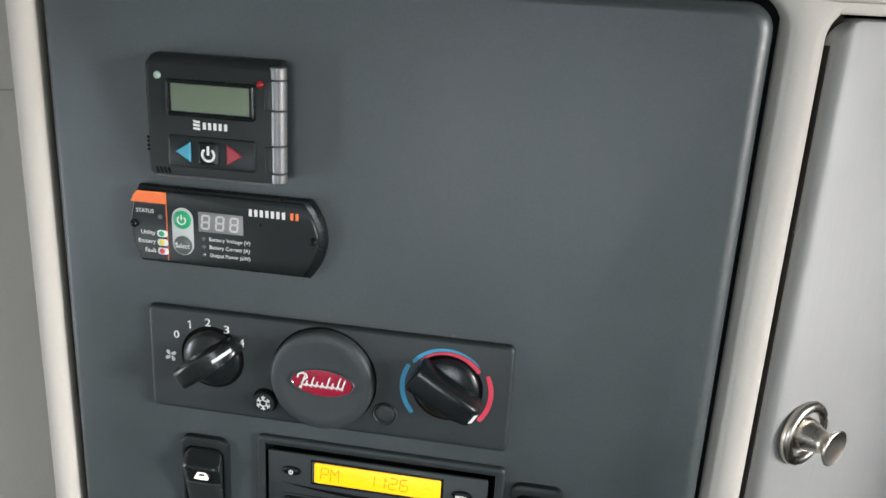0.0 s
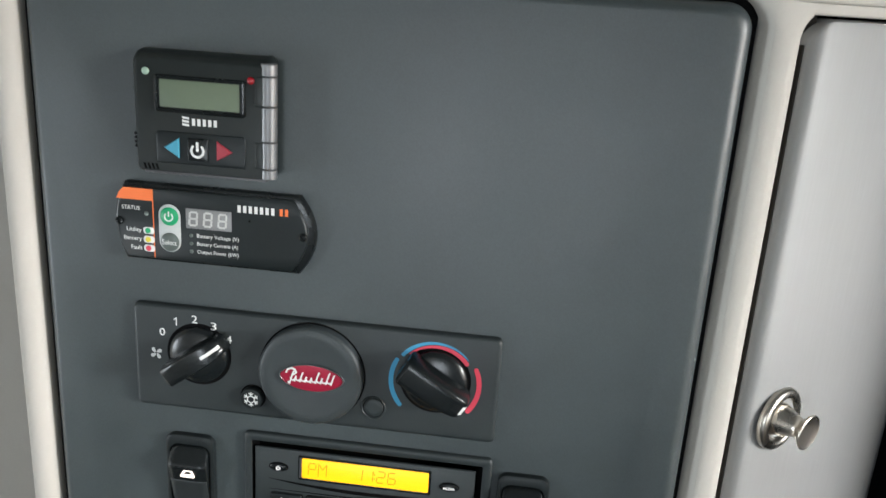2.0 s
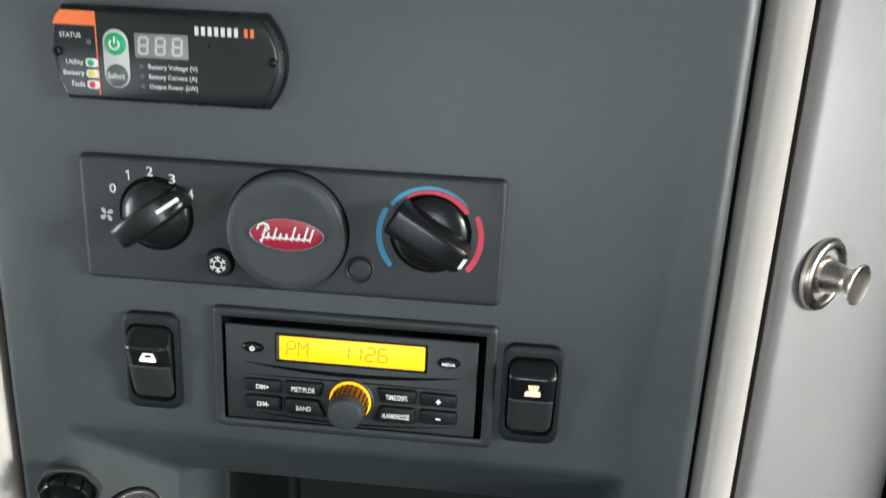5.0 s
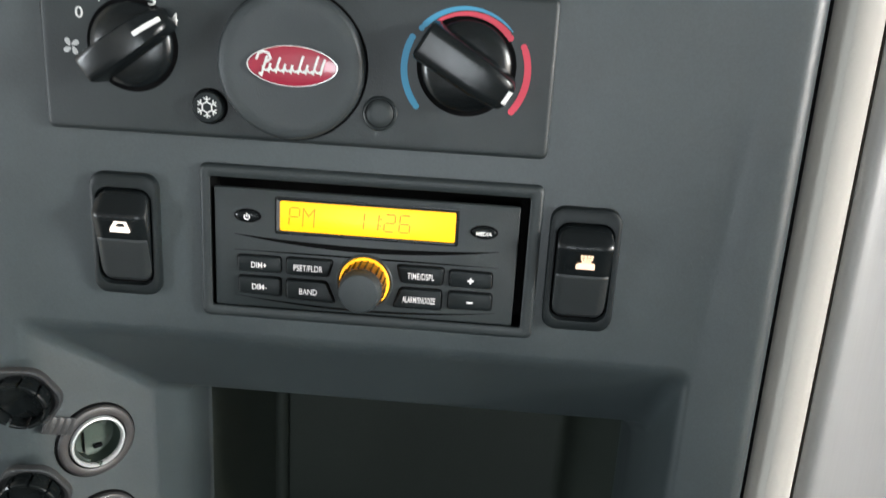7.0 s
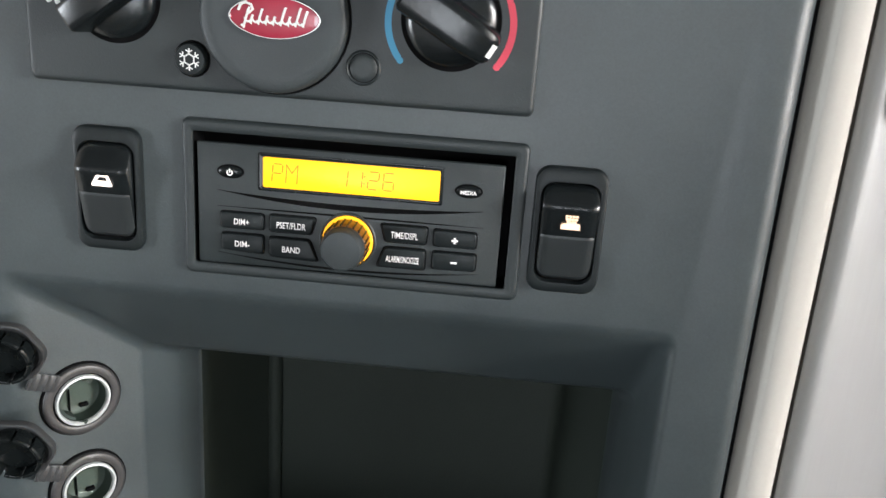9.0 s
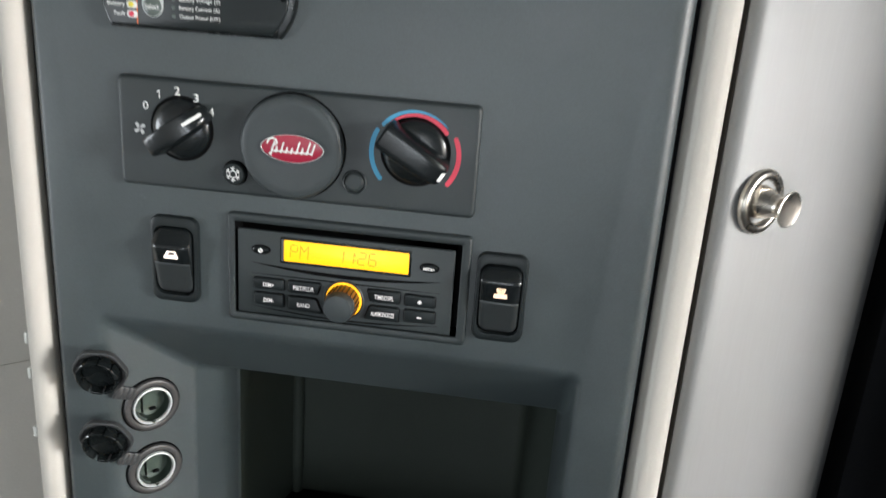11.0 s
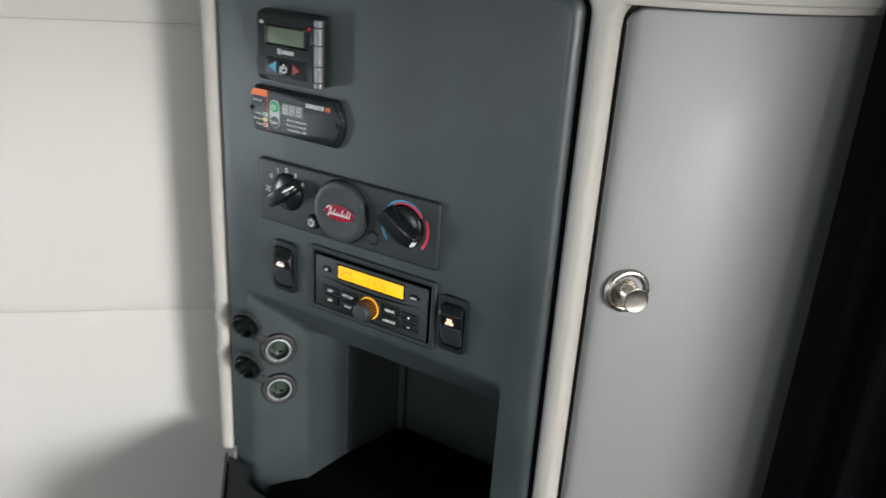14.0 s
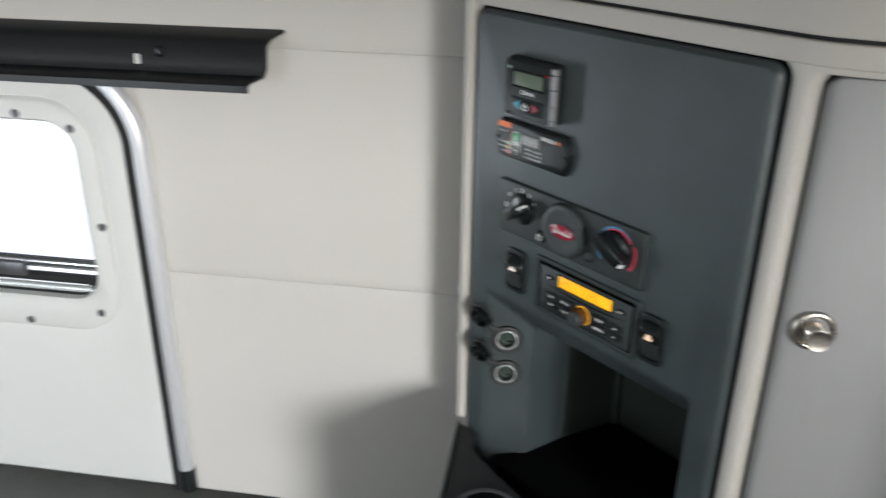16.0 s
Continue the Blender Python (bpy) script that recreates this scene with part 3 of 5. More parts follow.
part("edge_strip", slab(strip + [(-0.2065, 0.14), (-0.1905, 0.13)], 0.745, 1.2905), BEIGE, cabinet)
for z in (0.862, 0.905, 0.93):
    part("edge_clip", plate(-0.2078, -0.2055, z, z + 0.008, 0.006, 0.0002, 0.001, 0.0006), WHITE, cabinet, "small white clip on the edge strip")
part("lower_side", slab([(-0.2065, 0.02), (-0.190, 0.02), (-0.190, 0.12), (-0.2065, 0.14)], 0.0, 0.745), BEIGE, cabinet)
part("door_rail", strip_along([on_arc(a, FR - 0.004) for a in range(16, 91, 3)], 1.2812, 1.2895, 0.012, ease=0.0012), BEIGE, cabinet, "beige rail over the door")
# black sheet in place of the cabinet's shaded inside
part("door_shade_sheet", strip_along([(0.17, 0.045)] + [on_arc(a, 0.222) for a in range(20, 91, 4)], 0.02, 1.2875, 0.006), DEEP, cabinet, "black sheet that stands in for shade behind the door")
# dark filler: shade of the post gap, put into its colour
part("post_gap_shade", slab([(0.1989, 0.0215), (0.2075, 0.0225), (0.2075, 0.036), (0.1989, 0.036)], 0.06, 1.2836), GAP_SHADE, cabinet, "dark filler that stands in for shade between post and door")
part("backing", box(-0.12, 0.19, 0.205, 0.212, 0.02, 1.29), DEEP, cabinet)

DX, DY, DR = 0.0400, 0.2950, 0.3270


def on_door(deg, r):
    """A point of the door's plan: an arc that opens out past its middle."""
    d = max(0.0, deg - 38)
    r += 0.00046 * d * d / (d + 6)
    return (DX + r * math.sin(radians(deg)), DY - r * math.cos(radians(deg)))


cab_door = thing("cabinet_door", "satin taupe curved cabinet door with a nickel knob, closed", "cabinet door", (0.25, 0.05, 0.3))
bm = bmesh.new()
S0, S1, Z0, Z1, CR = radians(30.4) * DR, radians(89) * DR, 0.06, 1.2796, 0.014
cols = [S0 + CR * (1 - math.cos(radians(a))) for a in range(0, 91, 10)] + [S0 + CR + (S1 - 2 * CR - S0) * i / 40 for i in range(1, 40)] + [S1 - CR * (1 - math.cos(radians(a))) for a in range(90, -1, -10)]
loops = []
for s in cols:
    d = min(s - S0, S1 - s)
    cut = CR - math.sqrt(max(0.0, CR ** 2 - (CR - min(d, CR)) ** 2))
    ease = 0.0046 * (1 - min(1, d / 0.0068)) ** 2
    lo, hi, a = Z0 + cut, Z1 - cut, math.degrees(s / DR)
    sect = [(DR - 0.016, lo), (DR - 0.003 - ease * 0.5, lo), (DR - 0.0009 - ease, lo + 0.0009), (DR - ease, lo + 0.003), (DR - ease, hi - 0.003), (DR - 0.0009 - ease, hi - 0.0009), (DR - 0.003 - ease * 0.5, hi), (DR - 0.016, hi)]
    loops.append([(*on_door(a, r), z) for r, z in sect])
loft(bm, loops)
part("door_panel", bm, DOOR, cab_door)
# added band that darkens the door's side face as if shaded
bm = bmesh.new()
loft(bm, [[(*on_door(a, r), z) for a, r in ((30.22, DR - 0.0055), (30.38, DR - 0.0055), (30.38, DR - 0.0158), (30.22, DR - 0.0158))] for z in (0.075, 1.267)])
part("edge_band", bm, GAP_SHADE, cab_door, "dark band that stands in for shade along the door's edge")
bm = lathe(0, 0, [(0.0187, 0.0012), (0.0190, -0.0008), (0.0186, -0.0022), (0.0172, -0.0032), (0.0150, -0.0036), (0.0138, -0.0032), (0.0128, -0.0018), (0.0121, 0.0006), (0.0112, 0.0016), (0.0090, 0.0017)], 56)
knob_at = Matrix.Translation((0.2294, 0.0284, 1.0628)) @ Matrix.Rotation(radians(43), 4, "Z")
bm.transform(knob_at)
part("knob_plate", bm, NICKEL, cab_door, "round brushed nickel escutcheon")
bm = lathe(0, 0, [(0.0102, 0.0016), (0.0099, -0.0006), (0.0086, -0.0046), (0.0071, -0.0086), (0.0062, -0.0114), (0.0059, -0.0130), (0.0063, -0.0144), (0.0078, -0.0160), (0.0096, -0.0173), (0.0103, -0.0181), (0.0102, -0.0188), (0.0096, -0.0191), (0.0084, -0.0188), (0.005, -0.0184), (0.002, -0.0183)], 56)
bm.transform(knob_at)
part("knob", bm, NICKEL, cab_door, "flared brushed nickel pull knob")

# ---- dark curtain past the cabinet ----
curtain = thing("curtain", "black pleated privacy curtain hanging beside the cabinet", "curtain", (0.6, 0.1, 0.1))
bm = bmesh.new()
loops = []
for z in np.linspace(0.1, 1.95, 14):
    z, row = float(z), [(0.3562, 0.1775, float(z)), (0.3590, 0.172, float(z)), (0.3572, 0.160, float(z)), (0.3555, 0.148, float(z)), (0.3545, 0.138, float(z))]
    # the far end, out of view, bends forward to shade the door's right side
    for i in range(161):
        sway = min(1, i / 14) * ((0.012 + 0.004 * math.sin(3 * z)) * math.sin(i * 0.55 + 0.35 * math.sin(z * 2.1)) + 0.004 * math.sin(i * 0.23))
        row.append((0.354 + 0.55 * i / 160 + 0.3 * sway, 0.131 - 0.25 * i / 160 + sway, z))
    loops.append(row)
loft(bm, loops, False, False, closed=False)
ob = part("cloth", bm, CURTAIN, curtain, smooth=80)
ob.modifiers.new("thickness", "SOLIDIFY").thickness = 0.003

# ---- fascia ----
fascia = thing("control_fascia", "dark slate-grey moulded control panel with a storage recess", "control panel", (0, 0.005, 0.6))
bm = bmesh.new()
FX0, FX1, FZ0, FZ1 = -0.1865, 0.1745, 0.60, 1.2846
turns = [(1 - math.cos(radians(a)), 1 - math.sin(radians(a))) for a in range(0, 91, 10)]
edge = loft(bm, [rounded(FX0, FX1, FZ0, FZ1, 0.013, 0.015, 8)] + [rounded(FX0 + 0.0060 * d, FX1 - 0.0084 * d, FZ0 + 0.006 * d, FZ1 - 0.0062 * d, 0.013 - 0.003 * d, 0.0085 * h, 8) for d, h in turns], False, False)
CUBBY = ((0.0, -0.1590, 0.1430, 0.9585), (0.0006, -0.1560, 0.1415, 0.9560), (0.0022, -0.1530, 0.1402, 0.9530), (0.0055, -0.1490, 0.1394, 0.9490), (0.020, -0.13544, 0.1388, 0.9340),
         (0.0412, -0.11561, 0.1380, 0.9106), (0.0430, -0.1142, 0.1379, 0.9086), (0.0450, -0.1135, 0.1378, 0.9073), (0.080, -0.1098, 0.1370, 0.8896), (0.083, -0.1095, 0.1369, 0.8890),
         (0.0850, -0.1093, 0.1368, 0.8910), (0.1020, -0.1076, 0.1365, 0.8930), (0.1045, -0.1068, 0.1364, 0.8940), (0.1055, -0.1055, 0.1362, 0.8960))
LINING = ((0.1056, -0.1056, 0.1363, 0.8962), (0.1062, -0.1062, 0.1368, 0.8990), (0.112, -0.1055, 0.1360, 0.9150), (0.184, -0.0890, 0.1180, 0.9150), (0.1902, -0.0870, 0.1160, 0.9140), (0.1935, -0.0840, 0.1130, 0.9120), (0.1942, -0.0800, 0.1090, 0.9090))


def mouth(x0, x1, z1, y):
    """The recess's outline at a depth: crisp on the socket side, well rounded on the other."""
    soft = 0.0075 if y < 0.09 else 0.004
    pts = []
    for cx, cz, a, r in ((x1 - soft, z1 - soft, 0, soft), (x0 + 0.006, z1 - 0.006, 90, 0.006), (x0 + 0.006, 0.666, 180, 0.006), (x1 - 0.006, 0.666, 270, 0.006)):
        pts += [(cx + r * math.cos(radians(a + 18 * i)), y, cz + r * math.sin(radians(a + 18 * i))) for i in range(6)]
    return pts


hole = loft(bm, [mouth(x0, x1, z1, y) for y, x0, x1, z1 in CUBBY], False, False)
FACET_SLOPE = 0.0387 / 0.0362
SOCKETS = ((-0.1350, 0.8862), (-0.1348, 0.8370))


def facet_y(x):
    return 0.0055 + (x + 0.149) * FACET_SLOPE


# the slanted facet, with the two socket holes through it
for r in (3, 4):
    bm.faces.remove(bm.faces.get((hole[r][11], hole[r][12], hole[r + 1][12], hole[r + 1][11])))
border = [(hole[3][11], hole[3][12]), (hole[3][12], hole[4][12]), (hole[4][12], hole[5][12]), (hole[5][12], hole[5][11]), (hole[5][11], hole[4][11]), (hole[4][11], hole[3][11])]
around = [bm.edges.get(pair) for pair in border]
lean = math.atan(FACET_SLOPE)
for sx, sz in SOCKETS:
    vs = [bm.verts.new((sx + 0.0125 * math.cos(2 * math.pi * i / 40) * math.cos(lean), facet_y(sx) + 0.0125 * math.cos(2 * math.pi * i / 40) * math.sin(lean), sz + 0.0125 * math.sin(2 * math.pi * i / 40))) for i in range(40)]
    around += [bm.edges.new((vs[i], vs[(i + 1) % 40])) for i in range(40)]
bmesh.ops.triangle_fill(bm, use_beauty=True, use_dissolve=False, edges=around, normal=(math.sin(lean), -math.cos(lean), 0))
slot = loft(bm, [rounded(-0.0676, 0.0676, 0.9695, 1.0292, 0.002, y) for y in (0.0, 0.02)], False, False)
rim = []
for loop in (edge[-1], hole[0], slot[0]):
    for i, v in enumerate(loop):
        rim.append(bm.edges.get((v, loop[(i + 1) % len(loop)])))
bmesh.ops.triangle_fill(bm, use_beauty=True, use_dissolve=False, edges=rim)
part("panel", bm, FASCIA, fascia, smooth=35)
bm = bmesh.new()
loft(bm, [rounded(x0, x1, 0.66, z1, 0.003, y) for y, x0, x1, z1 in LINING], False, True)
part("corner_bead", sweep([(-0.0845, 0.1905, 0.66), (-0.0845, 0.1905, 0.8), (-0.0845, 0.1905, 0.911)], 0.0050, n=12), LINER, fascia, "rounded inner corner of the recess")
part("recess_lining", bm, LINER, fascia, "dark lining deep inside the recess")
# black strips added behind the edge gap to keep it dark
for dims in ((0.1680, 0.1771, 0.0100, 0.0165, 0.60, 1.2800), (-0.1903, 0.1771, 0.0100, 0.0165, 1.2800, 1.2871), (-0.1903, -0.1830, 0.0100, 0.0165, 0.60, 1.2800)):
    part("edge_gap_shade", box(*dims), DEEP, fascia, "black strip that stands in for shade in the edge gap")
part("recess_floor", box(-0.125, 0.134, 0.003, 0.192, 0.690, 0.712), DEEP, fascia, "near-black floor of the recess")

# ---- worktop under the fascia ----
worktop = thing("worktop", "dark grey worktop with a cup holder below the control panel", "worktop", (0.1, -0.2, 0))
top = [(-0.1905, -0.0045), (-0.160, -0.0045), (-0.1545, -0.008), (-0.151, -0.018), (-0.143, -0.027), (-0.12, -0.033), (-0.09, -0.037), (-0.02, -0.044), (0.1, -0.05), (0.3, -0.055), (0.45, -0.316), (0.0895, -0.316)]
mid = Vector((0.08, -0.15))
ease = [tuple(Vector(p) + (mid - Vector(p)).normalized() * 0.003) for p in top]
bm = bmesh.new()
loft(bm, [[(x, y, 0.70) for x, y in top], [(x, y, 0.7375) for x, y in top], [(x, y, 0.7400) for x, y in ease]], True, True)
part("top", bm, WORKTOP, worktop)
bm = bmesh.new()
a, b = Vector((-0.1925, -0.0045)), Vector((0.0875, -0.316))
nrm = Vector((-0.744, -0.668)) * 0.003
loft(bm, [[(p.x, p.y, 0.722), (p.x + nrm.x, p.y + nrm.y, 0.722), (p.x + nrm.x, p.y + nrm.y, 0.7395), (p.x, p.y, 0.7425)] for p in (a, b)])
part("edge_band", bm, RUBBER, worktop, "thin dark edge band")
bm = bmesh.new()
HX, HY, HR = -0.038, -0.094, 0.040
prof = [(HR, 0.7395), (HR, 0.7425), (HR - 0.0015, 0.7440), (HR - 0.004, 0.7440), (HR - 0.0055, 0.7428), (HR - 0.0055, 0.741)]
loft(bm, [[(HX + r * math.cos(2 * math.pi * i / 64), HY + r * math.sin(2 * math.pi * i / 64), z) for i in range(64)] for r, z in prof], False, False)
part("cup_ring", bm, HINGE, worktop, "grey metal cup holder ring")
bm = bmesh.new()
loft(bm, [[(HX + r * math.cos(2 * math.pi * i / 64), HY + r * math.sin(2 * math.pi * i / 64), z) for i in range(64)] for r, z in ((HR - 0.005, 0.7415), (HR - 0.006, 0.7408), (HR - 0.020, 0.7404))], False, True)
part("cup_well", bm, DEEP, worktop, "black cup holder well")
part("stand", slab([(-0.186, -0.0045), (0.4, -0.06), (0.44, -0.31), (0.094, -0.31)], 0.0, 0.70), BEIGE, worktop)
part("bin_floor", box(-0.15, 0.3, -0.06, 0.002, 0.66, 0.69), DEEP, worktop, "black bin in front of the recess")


# ---- heater timer, top left of the fascia ----
timer = thing("heater_timer", "small black heater timer with a green display and hinged cover", "heater control", (-0.085, 0, 1.186))
EY = -0.0195
bm = bmesh.new()
loft(bm, [rounded(-0.1215, -0.0510, 1.1845, 1.2450, 0.003, 0.0), rounded(-0.1215, -0.0510, 1.1845, 1.2450, 0.003, -0.006), rounded(-0.1205, -0.0508, 1.1850, 1.2445, 0.003, -0.0125),
          rounded(-0.1192, -0.0506, 1.1855, 1.2425, 0.003, EY + 0.0012), rounded(-0.1182, -0.0510, 1.1863, 1.2408, 0.003, EY)])
shell = part("body", bm, CASE, timer)
part("seam", plate(-0.1222, -0.1205, 1.2255, 1.2262, -0.001, -0.014, 0.0002, 0.0002), BLACK, timer)
bm = bmesh.new()
loft(bm, [rounded(-0.1085, -0.0622, 1.2160, 1.2340, 0.0015, EY), rounded(-0.1085, -0.0622, 1.2160, 1.2340, 0.0015, EY - 0.0008), rounded(-0.1078, -0.0629, 1.2167, 1.2333, 0.0012, EY - 0.0012),
          rounded(-0.1068, -0.0640, 1.2177, 1.2323, 0.0008, EY - 0.0008), rounded(-0.1064, -0.0644, 1.2181, 1.2319, 0.0006, EY + 0.0006)], False, False)
part("display_frame", bm, GLOSS, timer, "gloss black display frame")
part("cover_lip", plate(-0.1150, -0.0520, 1.1848, 1.1862, EY + 0.004, EY - 0.0004, 0.0006, 0.0005), HINGE, timer, "grey lower lip of the cover")
part("display", plate(-0.1058, -0.0655, 1.2184, 1.2318, EY + 0.001, EY - 0.0003, 0.0006, 0.0001), LCD, timer, "blank green liquid crystal display")
for x, z, mat, nm in ((-0.1125, 1.2352, GREEN_LED, "pale green indicator lamp"), (-0.0598, 1.2342, RED_LED, "red indicator lamp")):
    part("indicator", lathe(x, z, [(0.0019, EY), (0.0019, EY - 0.0006), (0.0014, EY - 0.0013), (0.0006, EY - 0.0016)], 20), mat, timer, nm)
bm = bmesh.new()
for k in range(3):
    prism([(-0.0948 + 0.0002 * k, 1.2100 + 0.0017 * k), (-0.0912, 1.2096 + 0.0017 * k), (-0.0912, 1.2107 + 0.0017 * k), (-0.0948, 1.2111 + 0.0017 * k)], EY, EY - 0.00015, bm)
part("logo_mark", bm, INK, timer, "white striped logo mark", smooth=0)
bars("logo_word", -0.0900, -0.0762, 1.2102, 1.2136, EY, 5, INK, timer, "white logo word")
pad = part("button_pad", plate(-0.1085, -0.0625, 1.1905, 1.2065, EY + 0.001, EY - 0.0006, 0.002, 0.0005), BLACK, timer, "raised black button pad")
PY = EY - 0.0006
for name, pts, mat in (("left_button", [(-0.1042, 1.1986), (-0.0962, 1.2036), (-0.0962, 1.1936)], CYAN_INK), ("right_button", [(-0.0690, 1.1984), (-0.0770, 1.2036), (-0.0770, 1.1936)], RED_KEY)):
    c = sum((Vector(p) for p in pts), Vector((0, 0))) / 3
    bm = bmesh.new()
    loft(bm, [[(x, PY + 0.0002, z) for x, z in pts], [(x, PY - 0.0007, z) for x, z in pts], [((x - c.x) * 0.86 + c.x, PY - 0.0012, (z - c.y) * 0.86 + c.y) for x, z in pts]])
    part(name, bm, mat, timer, "triangular blue button" if mat is CYAN_INK else "triangular red button")
power = part("power_button", plate(-0.0918, -0.0812, 1.1930, 1.2040, PY + 0.0002, PY - 0.0012, 0.0006, 0.0005), GLOSS, timer)
bm = arc_band(-0.0866, 1.1980, 0.0031, 125, 415, 0.0012, 0.0012, PY - 0.0012, PY - 0.00135, 30)
stroke([(-0.0866, 1.1982), (-0.0866, 1.2020)], 0.0013, PY - 0.0012, PY - 0.0014, bm)
part("power_symbol", bm, INK, power, "white power symbol", smooth=0)
for za, zb in ((1.1915, 1.2043), (1.2224, 1.2361)):
    part("hinge_leaf", plate(-0.0578, -0.0540, za, zb, EY + 0.002, EY - 0.0005, 0.0003, 0.0003), CASE, timer, "flat leaf of the hinge")
hinge_z = (1.1858, 1.1911, 1.2047, 1.2220, 1.2365, 1.2428)
for za, zb in zip(hinge_z, hinge_z[1:]):
    bm = bmesh.new()
    loft(bm, [[(-0.0520 + r * math.cos(2 * math.pi * i / 24), EY + 0.0035 + r * math.sin(2 * math.pi * i / 24), z) for i in range(24)] for r, z in ((0.0036, za + 0.0001), (0.0042, za + 0.0006), (0.0042, zb - 0.0006), (0.0036, zb - 0.0001))])
    part("hinge_barrel", bm, BARREL, timer, "satin grey hinge barrel")
for i in range(4):
    part("vent_slot", prism([(-0.1156 + 0.0021 * i, 1.1896), (-0.1147 + 0.0021 * i, 1.1896), (-0.1137 + 0.0021 * i, 1.1866), (-0.1146 + 0.0021 * i, 1.1866)], EY + 0.002, EY - 0.0002), DEEP, timer)
    part("vent_slot", box(-0.1199, -0.1182, EY + 0.0004, EY + 0.006, 1.1972 + 0.0021 * i, 1.1983 + 0.0021 * i), DEEP, timer)

timer.matrix_basis = Matrix.Translation((-0.0871, 0.0052, 1.1848)) @ Matrix.Scale(1.0126, 4)

# ---- inverter remote ----
remote = thing("inverter_remote", "flat black inverter remote with orange corner and digit window", "inverter remote", (-0.085, 0, 1.134))


def remote_outline(grow, y, xl=-0.1335, xr=-0.0405):
    pts = []
    for i in range(15):
        a = -1 + 2 * i / 14
        pts.append((xr + grow + 0.0085 * (1 - a * a), y, 1.1537 + (0.0200 + grow) * a))
    for i in range(15):
        a = 1 - 2 * i / 14
        pts.append((xl - grow - 0.0055 * (1 - a * a), y, 1.1537 + (0.0200 + grow) * a))
    return pts


bm = bmesh.new()
loft(bm, [remote_outline(0.0012, 0.0), remote_outline(0.0012, -0.0030), remote_outline(0.0008, -0.0042), remote_outline(0.0, -0.0046)])
part("housing", bm, GLOSS, remote)
RY = -0.0066
bm = bmesh.new()
loft(bm, [remote_outline(-0.0006, -0.004, xr=-0.0425), remote_outline(-0.0006, RY + 0.0006, xr=-0.0425), remote_outline(-0.0012, RY, xr=-0.0425)])
face = part("face", bm, BLACK, remote, "matt black printed face")
part("corner_patch", prism([(-0.1380, 1.1662), (-0.1177, 1.1662), (-0.1177, 1.1725), (-0.1338, 1.1725), (-0.1362, 1.1700)], RY, RY - 0.00015), ORANGE, remote, "orange printed corner", smooth=0)
part("divider", prism([(-0.1182, 1.1350), (-0.1177, 1.1350), (-0.1177, 1.1662), (-0.1182, 1.1662)], RY, RY - 0.00014), ORANGE, remote, "thin orange line", smooth=0)
lettering("status_word", "STATUS", -0.1352, -0.1252, 1.1606, 1.1628, RY, INK, remote)
part("status_lamp", lathe(-0.1216, 1.1590, [(0.0013, RY), (0.0012, RY - 0.0003), (0.0006, RY - 0.0006)], 16), DARK_LED, remote)
for word, x0, z, mat in (("Utility", -0.1330, 1.1497, GREEN_INK), ("Battery", -0.1347, 1.1448, YELLOW_INK), ("Fault", -0.1310, 1.1399, RED_INK)):
    lettering(word.lower() + "_word", word, x0, -0.1248, z - 0.0012 - (0.0005 if "y" in word else 0), z + 0.0012, RY, INK, remote)
    part("lamp_field", plate(-0.1238, -0.1177, z - 0.0019, z + 0.0019, RY, RY - 0.0002, 0.0015, 0.0001), INK, remote, "white lamp field")
    part("lamp", lathe(-0.1212, z, [(0.0015, RY - 0.0002), (0.0015, RY - 0.0005), (0.0008, RY - 0.0008)], 18), mat, remote)
part("key_field", plate(-0.1150, -0.1030, 1.1390, 1.1652, RY, RY - 0.0003, 0.006, 0.0002), SILVER_INK, remote, "silver key field")
key = part("power_key", lathe(-0.1090, 1.1587, [(0.0050, RY), (0.0050, RY - 0.0006), (0.0044, RY - 0.0011), (0.002, RY - 0.0012)], 32), GREEN_INK, remote, "green round power key")
bm = arc_band(-0.1090, 1.1586, 0.0022, 125, 415, 0.0007, 0.0007, RY - 0.0012, RY - 0.0014, 24)
stroke([(-0.1090, 1.1590), (-0.1090, 1.1614)], 0.0007, RY - 0.0012, RY - 0.0014, bm)
part("power_symbol", bm, INK, key, "white power symbol", smooth=0)
key = part("select_key", lathe(-0.1090, 1.1446, [(0.0051, RY), (0.0051, RY - 0.0006), (0.0045, RY - 0.0011), (0.002, RY - 0.0012)], 32), DARK_LED, remote, "dark grey round select key")
lettering("select_word", "Select", -0.1130, -0.1050, 1.1432, 1.1460, RY - 0.00125, INK, key)
win = part("digit_window", plate(-0.1000, -0.0752, 1.1532, 1.1640, RY, RY - 0.0003, 0.0005, 0.0001), DIGIT_BACK, remote, "grey digit window")


def seven(bm, x, z, w, h, t, y, on="abcdefg", slant=0.08):
    """Segments of one numeral cell."""
    segs = {"a": (0, 1, 1, 1), "d": (0, 0, 1, 0), "g": (0, .5, 1, .5), "f": (0, .5, 0, 1), "e": (0, 0, 0, .5), "b": (1, .5, 1, 1), "c": (1, 0, 1, .5)}
    for s in on:
        xa, za, xb, zb = segs[s]
        dx, dz = (xb - xa) * 0.14, (zb - za) * 0.14
        stroke([(x + w * (xa + dx) + slant * h * (za + dz), z + h * (za + dz)), (x + w * (xb - dx) + slant * h * (zb - dz), z + h * (zb - dz))], t, y, y - 0.00012, bm)
    return bm


for i in range(3):
    for s in "abcdefg":
        part("segment", seven(bmesh.new(), -0.0982 + 0.0079 * i, 1.1550, 0.0040, 0.0072, 0.0010, RY - 0.0003, s), DIGIT, win, smooth=0)
